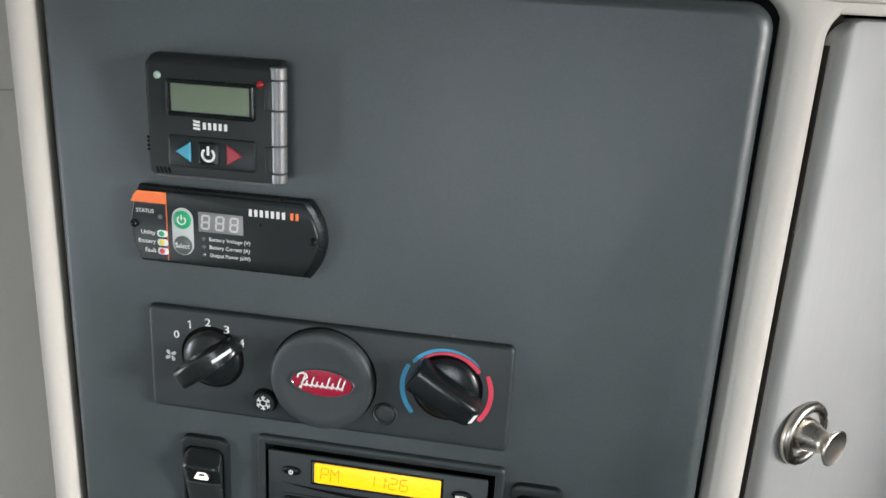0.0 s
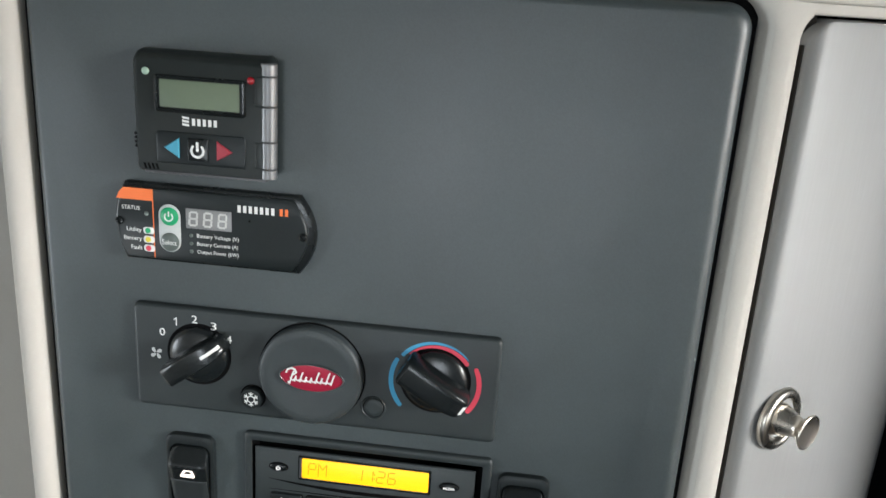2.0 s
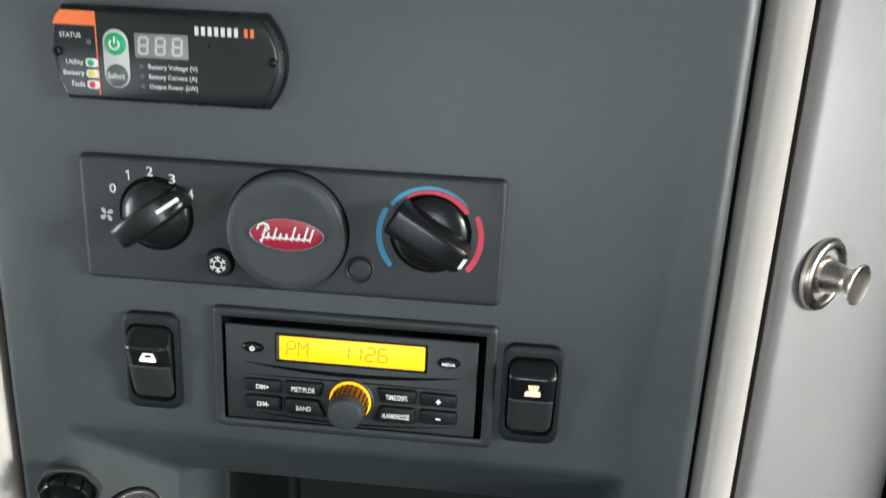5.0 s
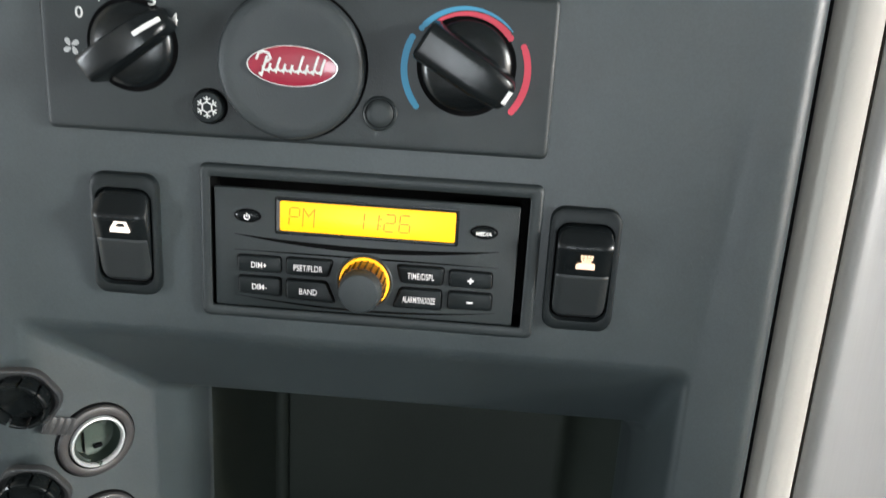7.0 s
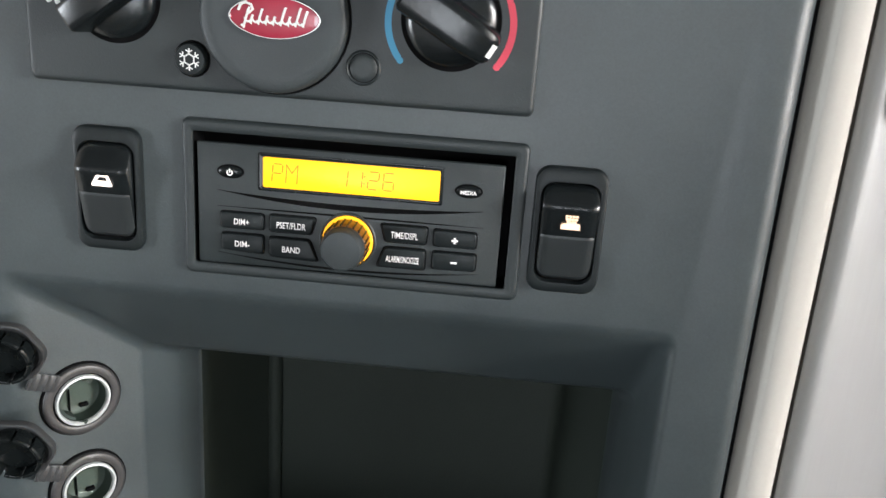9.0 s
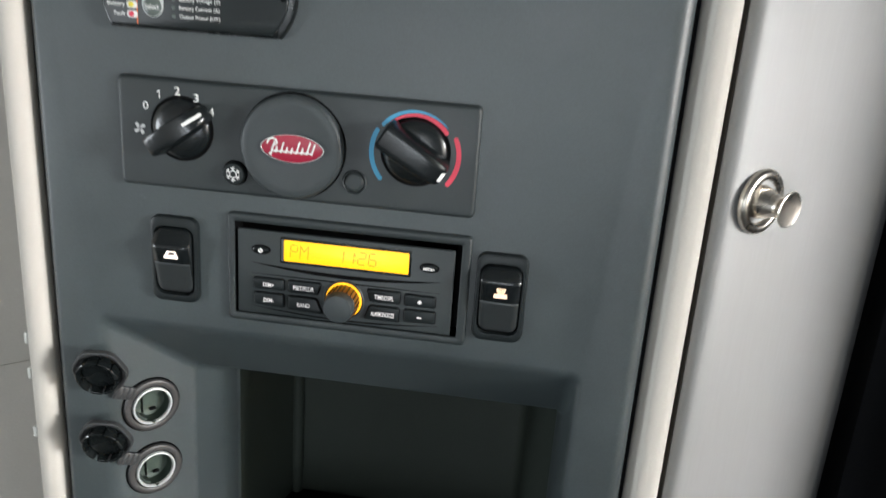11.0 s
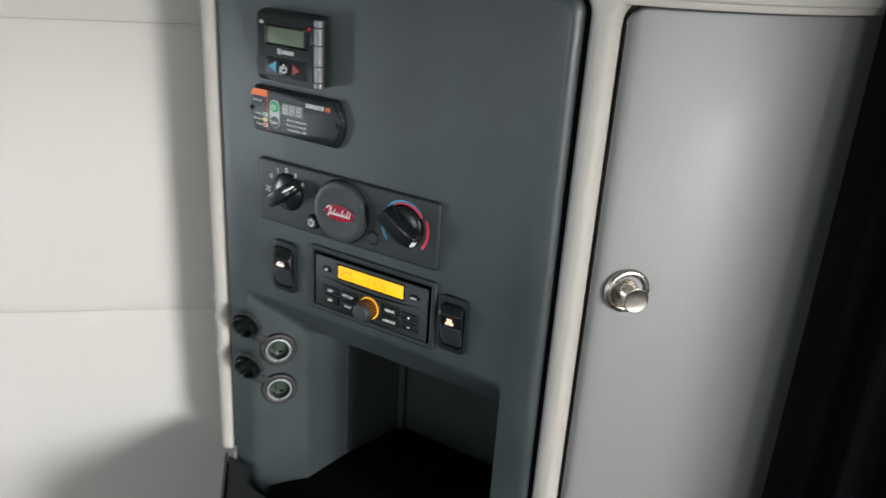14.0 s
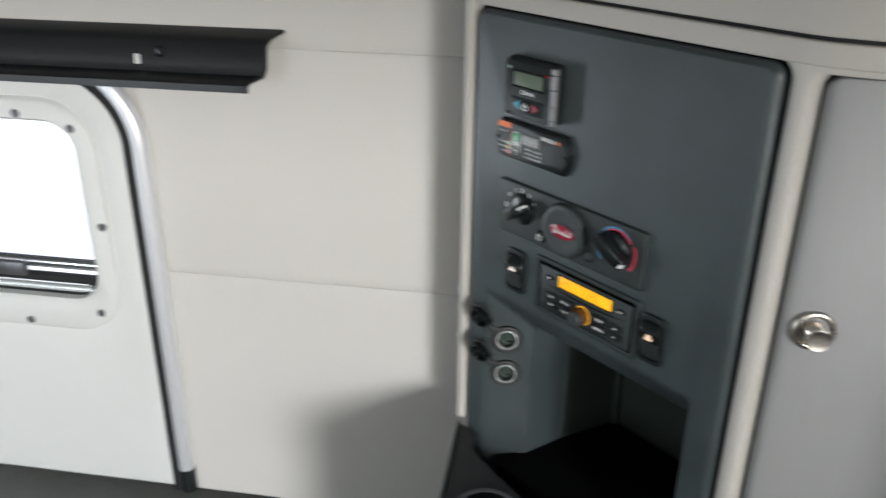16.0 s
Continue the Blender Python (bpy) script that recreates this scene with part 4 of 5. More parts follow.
bars("name_word", -0.0722, -0.0512, 1.1643, 1.1681, RY, 7, INK, remote, "white product word")
bars("name_suffix", -0.0496, -0.0440, 1.1643, 1.1681, RY, 2, ORANGE, remote, "orange product suffix")
for k, word in enumerate(("Battery Voltage (V)", "Battery Current (A)", "Output Power (kW)")):
    z = 1.1492 - 0.0044 * k
    lettering("legend", word, -0.0942, -0.0942 + (0.0228, 0.0224, 0.0226)[k], z - 0.0015, z + 0.0012, RY, INK, remote)
    part("reading_lamp", lathe(-0.0974, z, [(0.0011, RY), (0.0010, RY - 0.0002), (0.0005, RY - 0.0005)], 14), DARK_LED, remote)
for x in (-0.1368, -0.0368):
    bm = lathe(x, 1.1540, [(0.0022, -0.0040), (0.0022, RY - 0.0006), (0.0016, RY - 0.0010), (0.0010, RY - 0.0008), (0.0008, RY - 0.0001)], 20)
    part("screw", bm, GLOSS, remote, "dark screw head")
part("pin_hole", lathe(-0.0655, 1.1600, [(0.0006, RY + 0.0004), (0.0006, RY - 0.0001), (0.0002, RY - 0.0001)], 12), DEEP, remote)

# ---- heater panel ----
heater = thing("heater_control", "charcoal heater control unit with two dials and a round badge disc", "heater control", (-0.03, 0, 1.045))
HY2 = -0.0042
bm = bmesh.new()
loft(bm, [rounded(-0.1335, 0.0717, 1.0443, 1.1067, 0.003, 0.0), rounded(-0.1335, 0.0717, 1.0443, 1.1067, 0.003, HY2 + 0.0022), rounded(-0.1331, 0.0713, 1.0447, 1.1063, 0.003, HY2 + 0.0009), rounded(-0.1323, 0.0704, 1.0456, 1.1054, 0.0026, HY2 + 0.0002), rounded(-0.1313, 0.0693, 1.0466, 1.1044, 0.0022, HY2)])
part("plate", bm, PLATE, heater)


def dial(cx, cz, r, angle, stations, width, name, label):
    """A round dial with a bar grip across it. Stations along the bar: (place, height, width share)."""
    # black ring, widened to paint the soft shade round the dial
    part("dial_gap", ring(cx, cz, r, r + 0.0019, HY2 + 0.001, HY2 - 0.0001, 48, 0.0001), DEEP, heater)
    base = part(name, lathe(cx, cz, [(r, HY2 + 0.001), (r, HY2 - 0.0016), (r - 0.0006, HY2 - 0.0026), (r - 0.0030, HY2 - 0.0036), (r * 0.6, HY2 - 0.0046), (r * 0.25, HY2 - 0.0052), (0.001, HY2 - 0.0053)], 56), ROCKER, heater, label)
    ux, uz = math.cos(radians(angle)), math.sin(radians(angle))

    def at(p, q, h):
        return (cx + p * ux - q * uz, HY2 - 0.003 - h, cz + p * uz + q * ux)

    loops = []
    for p, h, w in stations:
        half, c = width / 2 * w, 0.0012
        sect = [(-1.22 * half, -0.001), (-1.12 * half, h * 0.6), (-1.04 * half, h - 0.0016), (-0.98 * half, h - 0.0006), (-0.90 * half, h - 0.0001), (-0.5 * half, h + 0.0001),
                (0.5 * half, h + 0.0001), (0.90 * half, h - 0.0001), (0.98 * half, h - 0.0006), (1.04 * half, h - 0.0016), (1.12 * half, h * 0.6), (1.22 * half, -0.001)]
        loops.append([at(p, q, y) for q, y in sect])
    bm = bmesh.new()
    loft(bm, loops)
    part("grip", bm, ROCKER, base, "satin black bar grip")
    return base, at


def painted_strip(at, places, half, rise=0.00025):
    """A raised white mark along a grip, through (place, height) pairs."""
    bm = bmesh.new()
    loft(bm, [[at(p, -half, h - 0.0008), at(p, -half, h + rise), at(p, half, h + rise), at(p, half, h - 0.0008)] for p, h in places])
    return bm


FANX, FANZ = -0.0958, 1.0795
bar = ((-0.0172, 0.0105, 0.80), (-0.0168, 0.0122, 0.93), (-0.0155, 0.0130, 1.0), (0.0, 0.0130, 1.0), (0.0080, 0.0128, 0.98), (0.0125, 0.0114, 0.92), (0.0165, 0.0094, 0.83), (0.0190, 0.0074, 0.70), (0.0202, 0.0054, 0.50))
base, at = dial(FANX, FANZ, 0.0166, 35.5, bar, 0.0110, "fan_dial", "black fan speed dial")
part("pointer", painted_strip(at, ((0.0085, 0.0126), (0.0125, 0.0115), (0.0165, 0.0095), (0.0191, 0.0074)), 0.0009), INK, base, "white pointer line")
for word, x, z in (("0", -0.1168, 1.0908), ("1", -0.1088, 1.0978), ("2", -0.0980, 1.1002), ("3", -0.0872, 1.0972), ("4", -0.0786, 1.0903)):
    w = 0.00085 if word == "1" else 0.0016
    if word == "1":
        part("numeral", stroke([(x - 0.0009, z + 0.0012), (x + 0.0003, z + 0.0021), (x + 0.0003, z - 0.0022)], 0.0006, HY2, HY2 - 0.00012), INK, heater, smooth=0)
    else:
        lettering("numeral", word, x - w, x + w, z - 0.0023, z + 0.0023, HY2, INK, heater, bold=0.01)
bm = bmesh.new()
for k in range(4):
    t = radians(90 * k + 25)
    c, s = math.cos(t), math.sin(t)
    blade = []
    for i in range(16):
        a = 2 * math.pi * i / 16
        p, q = 0.0020 + 0.0017 * math.cos(a), 0.0005 + (0.0010 + 0.0004 * math.cos(a)) * math.sin(a)
        blade.append((-0.1208 + p * c - q * s, 1.0775 + p * s + q * c))
    prism(blade, HY2, HY2 - 0.00012 - 0.00001 * k, bm)
part("fan_symbol", bm, INK, heater, "white fan symbol", smooth=0)

BX, BZ, BR = -0.0314, 1.0756, 0.0290
part("disc_gap", ring(BX, BZ, BR, BR + 0.0010, HY2 + 0.001, HY2 - 0.0001, 72, 0.0001), DEEP, heater)
disc = part("badge_disc", lathe(BX, BZ, [(BR, HY2 + 0.001), (BR, HY2 - 0.0040), (BR - 0.0006, HY2 - 0.0052), (BR - 0.0020, HY2 - 0.0060), (BR - 0.0060, HY2 - 0.0060), (BR - 0.0100, HY2 - 0.0056), (0.012, HY2 - 0.0050), (0.002, HY2 - 0.0050)], 80), DISC, heater, "round raised grey disc")
BY = HY2 - 0.0050
EX = BX + 0.0013
oval = lambda k, y: [(EX + 0.0182 * k * math.cos(2 * math.pi * i / 56), y, BZ + (0.0080 * k + 0.0006 * (k - 1)) * math.sin(2 * math.pi * i / 56) * (1 - 0.10 * math.cos(2 * math.pi * i / 56) ** 2)) for i in range(56)]
bm = bmesh.new()
loft(bm, [oval(1.0, BY), oval(1.0, BY - 0.0012), oval(0.985, BY - 0.0018), oval(0.955, BY - 0.0018), oval(0.94, BY - 0.0012)], False, False)
badge_rim = part("badge_rim", bm, CHROME, disc, "bright oval badge rim")
bm = bmesh.new()
loft(bm, [oval(0.945, BY), oval(0.945, BY - 0.0012), oval(0.7, BY - 0.0015), oval(0.3, BY - 0.0016)])
part("badge", bm, BADGE, disc, "crimson oval badge")
PEAKS = (0.0072, 0.0028, 0.0052, 0.0028, 0.0026, 0.0062, 0.0030, 0.0064, 0.0054)
for k, rise in enumerate(PEAKS):
    x, z = EX - 0.0124 + 0.0029 * k, BZ - 0.0024 - (0.0016 if k == 0 else 0)
    bm = stroke([(x - 0.0004, z + 0.0006), (x + 0.0003, z), (x + 0.16 * rise, z + 0.4 * rise), (x + 0.30 * rise, z + 0.86 * rise), (x + 0.36 * rise, z + rise)], 0.00085, BY - 0.0010, BY - 0.00185)
    part("badge_stroke", bm, INK, disc, "white stroke of the badge's flourish", smooth=0)
    if k:
        bm = stroke([(x - 0.0021, z + 0.0018), (x - 0.0016, z + 0.0007), (x - 0.0008, z + 0.0003), (x + 0.0004, z + 0.0009)], 0.00065, BY - 0.0010, BY - 0.00192)
        part("badge_link", bm, INK, disc, smooth=0)
bm = stroke([(EX - 0.0140, BZ + 0.0022), (EX - 0.0132, BZ + 0.0042), (EX - 0.0112, BZ + 0.0050), (EX - 0.0092, BZ + 0.0044), (EX - 0.0084, BZ + 0.0026), (EX - 0.0100, BZ + 0.0012)], 0.0008, BY - 0.0010, BY - 0.00200)
part("badge_stroke", bm, INK, disc, smooth=0)

btn = part("frost_button", lathe(-0.0650, 1.0572, [(0.0064, HY2 + 0.001), (0.0064, HY2 - 0.0026), (0.0058, HY2 - 0.0036), (0.0045, HY2 - 0.0038)], 36), BLACK, heater, "small round black button")
part("button_gap", ring(-0.0650, 1.0572, 0.0064, 0.0073, HY2 + 0.001, HY2 - 0.0001, 36, 0.0001), DEEP, heater)
bm = bmesh.new()
for k in range(6):
    t = radians(60 * k + 30)
    c, s = math.cos(t), math.sin(t)
    for a in (-0.32, 0.32):
        stroke([(-0.0650 + 0.0029 * c, 1.0572 + 0.0029 * s), (-0.0650 + 0.0038 * math.cos(t + a), 1.0572 + 0.0038 * math.sin(t + a))], 0.00045, HY2 - 0.0037, HY2 - 0.0040, bm)
    stroke([(-0.0650 + 0.0023 * c, 1.0572 + 0.0023 * s), (-0.0650 + 0.0042 * c, 1.0572 + 0.0042 * s)], 0.0005, HY2 - 0.0037, HY2 - 0.0040, bm)
stroke([(-0.0650 + 0.0022 * math.cos(radians(60 * k + 30)), 1.0572 + 0.0022 * math.sin(radians(60 * k + 30))) for k in range(6)], 0.0005, HY2 - 0.0037, HY2 - 0.0040, bm, closed=True)
part("frost_symbol", bm, INK, btn, "white frost symbol", smooth=0)
part("blank_ring", ring(0.0037, 1.0587, 0.0060, 0.0070, HY2 + 0.001, HY2 - 0.0007, 36, 0.0005), PLATE, heater)
# thin black ring for the shading round the cap
part("cap_gap", ring(0.0037, 1.0587, 0.0055, 0.0058, HY2 + 0.001, HY2 - 0.0001, 36, 0.0001), DEEP, heater)
part("blank_cap", lathe(0.0037, 1.0587, [(0.0054, HY2 + 0.001), (0.0054, HY2 - 0.0004), (0.0048, HY2 - 0.0009), (0.003, HY2 - 0.0010)], 36), PLATE, heater, "round blanking cap")

TX, TZ = 0.0370, 1.0792
bar = ((-0.0198, 0.0085, 0.70), (-0.0194, 0.0112, 0.90), (-0.0182, 0.0126, 1.0), (-0.006, 0.0130, 1.0), (0.0060, 0.0128, 0.98), (0.0120, 0.0120, 0.92), (0.0165, 0.0110, 0.84), (0.0188, 0.0100, 0.74), (0.0200, 0.0080, 0.56))
base, at = dial(TX, TZ, 0.0176, -31, bar, 0.0142, "temperature_dial", "black temperature dial")
for q in (-0.0020, 0.0, 0.0020):
    part("ridge", painted_strip(lambda p, w, h: at(p, w + q, h), ((0.0120, 0.0121), (0.0165, 0.0111), (0.0180, 0.0106)), 0.0003), ROCKER, base, "fine ridge by the pointer")
part("pointer", painted_strip(at, ((0.0182, 0.0106), (0.0190, 0.0100), (0.0201, 0.0082), (0.0202, 0.0060)), 0.0027), INK, base, "white pointer tip")
for name, r, a0, a1, w0, w1, mat in (("cold_arc", 0.0240, 152, 219, 0.0026, 0.0026, BLUE_INK), ("cold_arc", 0.0232, 140, 42, 0.0023, 0.0006, BLUE_INK), ("hot_arc", 0.0212, 132, 38, 0.0009, 0.0026, RED_INK), ("hot_arc", 0.0243, 24, -38, 0.0026, 0.0028, RED_INK)):
    bm = arc_band(TX - 0.0004, TZ - 0.0014, r, a0, a1, w0, w1, HY2, HY2 - 0.00015)
    for a, w in ((a0, w0), (a1, w1)):
        ex, ez = TX - 0.0004 + r * math.cos(radians(a)), TZ - 0.0014 + r * math.sin(radians(a))
        prism([(ex + w / 2 * math.cos(radians(t)), ez + w / 2 * math.sin(radians(t))) for t in range(0, 360, 30)], HY2, HY2 - 0.00017, bm)
    part(name, bm, mat, heater, "printed blue arc" if mat is BLUE_INK else "printed red arc", smooth=0)


# ---- rocker switches ----
def hill(points, z):
    """Height at z along a profile of (z, height) pairs, from the top down, eased between them."""
    for (za, ya), (zb, yb) in zip(points, points[1:]):
        if z >= zb:
            return ya + (yb - ya) * min(1.0, max(0.0, (za - z) / (za - zb)))
    return points[-1][1]


def rocker_body(x0, x1, z0, z1, r, points, back, sides=0.0014, square_top=False):
    """A rocker's cap: rounded corners, its face rising and falling along z, its flanks rounded off."""
    bm = bmesh.new()
    w = x1 - x0
    xs = [r * (1 - math.cos(radians(a))) for a in (0, 12, 24, 36, 48, 60, 75, 90)]
    xs = xs + [r + (w - 2 * r) * i / 5 for i in range(1, 5)] + [w - x for x in reversed(xs)]
    loops = []
    for x in xs:
        d = min(x, w - x)
        cut = r - math.sqrt(max(0.0, r * r - (r - min(d, r)) ** 2))
        drop = sides * (1 - min(1.0, d / (0.9 * r))) ** 2
        lo, hi = z0 + cut, z1 if square_top else z1 - cut
        row = []
        for i in range(37):
            z = hi + (lo - hi) * i / 36
            e = z - lo if square_top else min(z - lo, hi - z)
            row.append((x0 + x, min(back - 0.0006, hill(points, z) + drop + 0.0016 * (1 - min(1.0, e / 0.0016)) ** 2), z))
        loops.append([(x0 + x, back, hi)] + row + [(x0 + x, back, lo)])
    loft(bm, loops)
    return bm


def rocker(name, cx, cz, crest, label):
    sw = thing(name, label, "switch", (cx, 0, cz), group="rocker switches")
    x0, x1, z0, z1 = cx - 0.0147, cx + 0.0147, cz - 0.0270, cz + 0.0266
    bm = bmesh.new()
    loft(bm, [rounded(x0, x1, z0, z1, 0.006, 0.0), rounded(x0, x1, z0, z1, 0.006, -0.0018), rounded(x0 + 0.0005, x1 - 0.0005, z0 + 0.0005, z1 - 0.0005, 0.0056, -0.0031), rounded(x0 + 0.0016, x1 - 0.0016, z0 + 0.0016, z1 - 0.0016, 0.005, -0.0037),
              rounded(x0 + 0.0026, x1 - 0.0026, z0 + 0.0046, z1 - 0.0060, 0.0056, -0.0035), rounded(x0 + 0.0029, x1 - 0.0029, z0 + 0.0051, z1 - 0.0064, 0.0054, -0.0010)], False, False)
    part("bezel", bm, BLACK, sw)
    part("well", plate(x0 + 0.0028, x1 - 0.0028, z0 + 0.0050, z1 - 0.0062, 0.0, -0.0008, 0.0050, 0.0002), DEEP, sw)
    xa, xb, za, zb = x0 + 0.0035, x1 - 0.0035, z0 + 0.0060, z1 - 0.0068
    face = [(zb, -0.0036), (crest + 0.0050, -0.0074), (crest + 0.0018, -0.0098), (crest + 0.0006, -0.0103), (crest - 0.0006, -0.0103), (crest - 0.0020, -0.0099), (cz + 0.0006, -0.0079), (cz - 0.0008, -0.0075), (cz - 0.0150, -0.0040), (za, -0.0026)]
    rk = part("rocker", rocker_body(xa, xb, za, zb, 0.0048, face, 0.0), ROCKER, sw, "satin black rocker", smooth=70)
    low = [(cz - 0.0008, -0.0076), (cz - 0.0016, -0.0078), (cz - 0.0150, -0.0047), (za, -0.0034)]
    part("lower_pad", rocker_body(xa + 0.0003, xb - 0.0003, za + 0.0004, cz - 0.0008, 0.0042, low, -0.0012, square_top=True), PAD_LIT, rk, "matt lower half of the rocker, toned lighter as if lit", smooth=70)
    for i in range(5):
        x = xa + (xb - xa) * (0.18 + 0.16 * i)
        part("grip_dash", stroke([(x - 0.0007, crest), (x + 0.0007, crest)], 0.0004, -0.0095, -0.01045), BLACK, rk)
    return sw, rk


sw, rk = rocker("rocker_switch", -0.1036, 1.0002, 1.0095, "black rocker switch with a lit window symbol")
bm = prism([(-0.1068, 1.0032), (-0.1069, 1.0042), (-0.1056, 1.0066), (-0.1048, 1.0078), (-0.0998, 1.0078), (-0.0988, 1.0032)], -0.0070, -0.0102)
part("window_symbol", bm, LIT_ICON, sw, "lit white window symbol", smooth=0)
part("symbol_pane", prism([(-0.1046, 1.0056), (-0.1034, 1.0071), (-0.1008, 1.0071), (-0.1003, 1.0056)], -0.0084, -0.0103), GLOSS, sw, smooth=0)
sw, rk = rocker("rocker_switch", 0.0902, 0.9990, 1.0104, "black rocker switch with a lit amber lamp symbol")
bm = bmesh.new()
prism([(0.0868, 1.0018), (0.0868, 1.0034), (0.0878, 1.0042), (0.0943, 1.0042), (0.0945, 1.0018)], -0.0070, -0.0100, bm)
for z, wide in ((1.0073, 0.0027), (1.0061, 0.0025), (1.0049, 0.0020)):
    for i in range(4):
        x = 0.0909 + wide * (2 * i - 3) / 4
        prism([(x - wide * 0.2, z - 0.0004), (x + wide * 0.2, z - 0.0004), (x + wide * 0.2, z + 0.0004), (x - wide * 0.2, z + 0.0004)], -0.0070, -0.0103, bm)
part("lamp_symbol", bm, LIT_WARM, sw, "lit amber lamp symbol", smooth=0)

# ---- clock radio ----
radio = thing("bunk_radio", "black clock radio with a lit amber display and eight keys", "radio", (0, 0.02, 0.968))
bm = bmesh.new()
o = (-0.0712, 0.0721, 0.9662, 1.0334)
A = (-0.0668, 0.0668, 0.9712, 1.0282)
loft(bm, [rounded(*o, 0.003, 0.0), rounded(*o, 0.003, -0.0014), rounded(o[0] + 0.0006, o[1] - 0.0006, o[2] + 0.0006, o[3] - 0.0006, 0.003, -0.0024), rounded(o[0] + 0.0016, o[1] - 0.0016, o[2] + 0.0016, o[3] - 0.0016, 0.0024, -0.0028),
          rounded(A[0] - 0.0006, A[1] + 0.0006, A[2] - 0.0006, A[3] + 0.0006, 0.0014, -0.0026), rounded(*A, 0.0010, -0.0022), rounded(*A, 0.0010, -0.0012)], False, False)
part("bezel", bm, PLATE, radio, "charcoal outer bezel")
bm = bmesh.new()
loft(bm, [rounded(*A, 0.0010, y) for y in (-0.0012, 0.018)], False, False)
part("throat", bm, DEEP, radio, "black gap round the front plate")
part("cavity", plate(A[0], A[1], A[2], A[3], 0.022, 0.012, 0.001, 0.0002), DEEP, radio)
GY = -0.0012
part("front", plate(-0.0672, 0.0632, 0.9707, 1.0232, GY + 0.0012, GY, 0.0010, 0.0006), PLATE, radio, "charcoal front plate")
for name, cx, word in (("power_key", -0.0526, ""), ("media_key", 0.0486, "MEDIA")):
    part("key_gap", lathe(cx, 1.0114, [(0.0030, GY), (0.0030, GY - 0.0001)], 40, sx=1.95), DEEP, radio)
    k = part(name, lathe(cx, 1.0114, [(0.0025, GY), (0.0025, GY - 0.0006), (0.0019, GY - 0.0012), (0.0008, GY - 0.0014)], 40, sx=2.05), GLOSS, radio, "oval black key")
    if word:
        lettering("legend", word, cx - 0.0034, cx + 0.0034, 1.0102, 1.0118, GY - 0.0014, KEY_INK, k, bold=0.02)
    else:
        bm = arc_band(cx, 1.0112, 0.0011, 125, 415, 0.0005, 0.0005, GY - 0.0012, GY - 0.0016, 20)
        stroke([(cx, 1.0113), (cx, 1.0126)], 0.0005, GY - 0.0012, GY - 0.0016, bm)
        part("power_symbol", bm, KEY_INK, k, smooth=0)
bm = bmesh.new()
w = (-0.0402, 0.0372, 1.0050, 1.0200)
loft(bm, [rounded(w[0] - 0.0006, w[1] + 0.0006, w[2] - 0.0006, w[3] + 0.0006, 0.001, GY), rounded(w[0] - 0.0006, w[1] + 0.0006, w[2] - 0.0006, w[3] + 0.0006, 0.001, GY - 0.0002), rounded(w[0], w[1], w[2], w[3], 0.001, GY - 0.0004), rounded(w[0] + 0.0008, w[1] - 0.0008, w[2] + 0.0008, w[3] - 0.0008, 0.0008, GY - 0.0001)], False, False)
part("display_frame", bm, GLOSS, radio)
part("display_cheek", prism([(-0.0400, 1.0058), (-0.0386, 1.0068), (-0.0386, 1.0186), (-0.0400, 1.0194)], GY, GY - 0.0006), HINGE, radio, "grey end of the display", smooth=0)
lcd = part("display", plate(-0.0386, 0.0364, 1.0060, 1.0188, GY, GY - 0.0005, 0.0008, 0.0002), AMBER, radio, "lit amber clock display")
LY = GY - 0.0005
bm = bmesh.new()
seven(bm, -0.0348, 1.0085, 0.0042, 0.0078, 0.00042, LY, "abefg")
for pts in ([(-0.0288, 1.0085), (-0.0284, 1.0163)], [(-0.0240, 1.0085), (-0.0236, 1.0163)], [(-0.0283, 1.0160), (-0.0262, 1.0128)], [(-0.0262, 1.0128), (-0.0238, 1.0160)]):
    stroke(pts, 0.00040, LY, LY - 0.0001, bm)
part("afternoon_mark", bm, SEGMENT, lcd, "dim PM mark", smooth=0)
for x, on in ((-0.0072, "bc"), (-0.0010, "bc"), (0.0060, "abged"), (0.0124, "afgedc")):
    for s in on:
        part("segment", seven(bmesh.new(), x, 1.0088, 0.0044, 0.0074, 0.00046, LY, s), SEGMENT, lcd, smooth=0)
bm = stroke([(0.0046, 1.0108), (0.0046, 1.0112)], 0.0005, LY, LY - 0.0001)
stroke([(0.0048, 1.0138), (0.0048, 1.0142)], 0.0005, LY, LY - 0.0001, bm)
part("colon", bm, SEGMENT, lcd, smooth=0)
for name, ends, dip, wd in (("groove", 1.0032, -0.0034, 0.0012), ("groove", 0.9962, 0.0, 0.0004), ("groove", 0.9758, -0.0034, 0.0005)):
    bm = bmesh.new()
    n = 28
    loops = []
    for i in range(n + 1):
        f = 2 * i / n - 1
        x, z, h = -0.0015 + 0.0570 * f, ends + dip * (1 - f * f), max(0.00008, wd * (1 - f * f))
        loops.append([(x, GY - 0.0001, z - h), (x, GY - 0.0001, z + h), (x, GY + 0.0003, z + h), (x, GY + 0.0003, z - h)])
    loft(bm, loops)
    part(name, bm, DEEP, radio, "curved dark groove across the front")
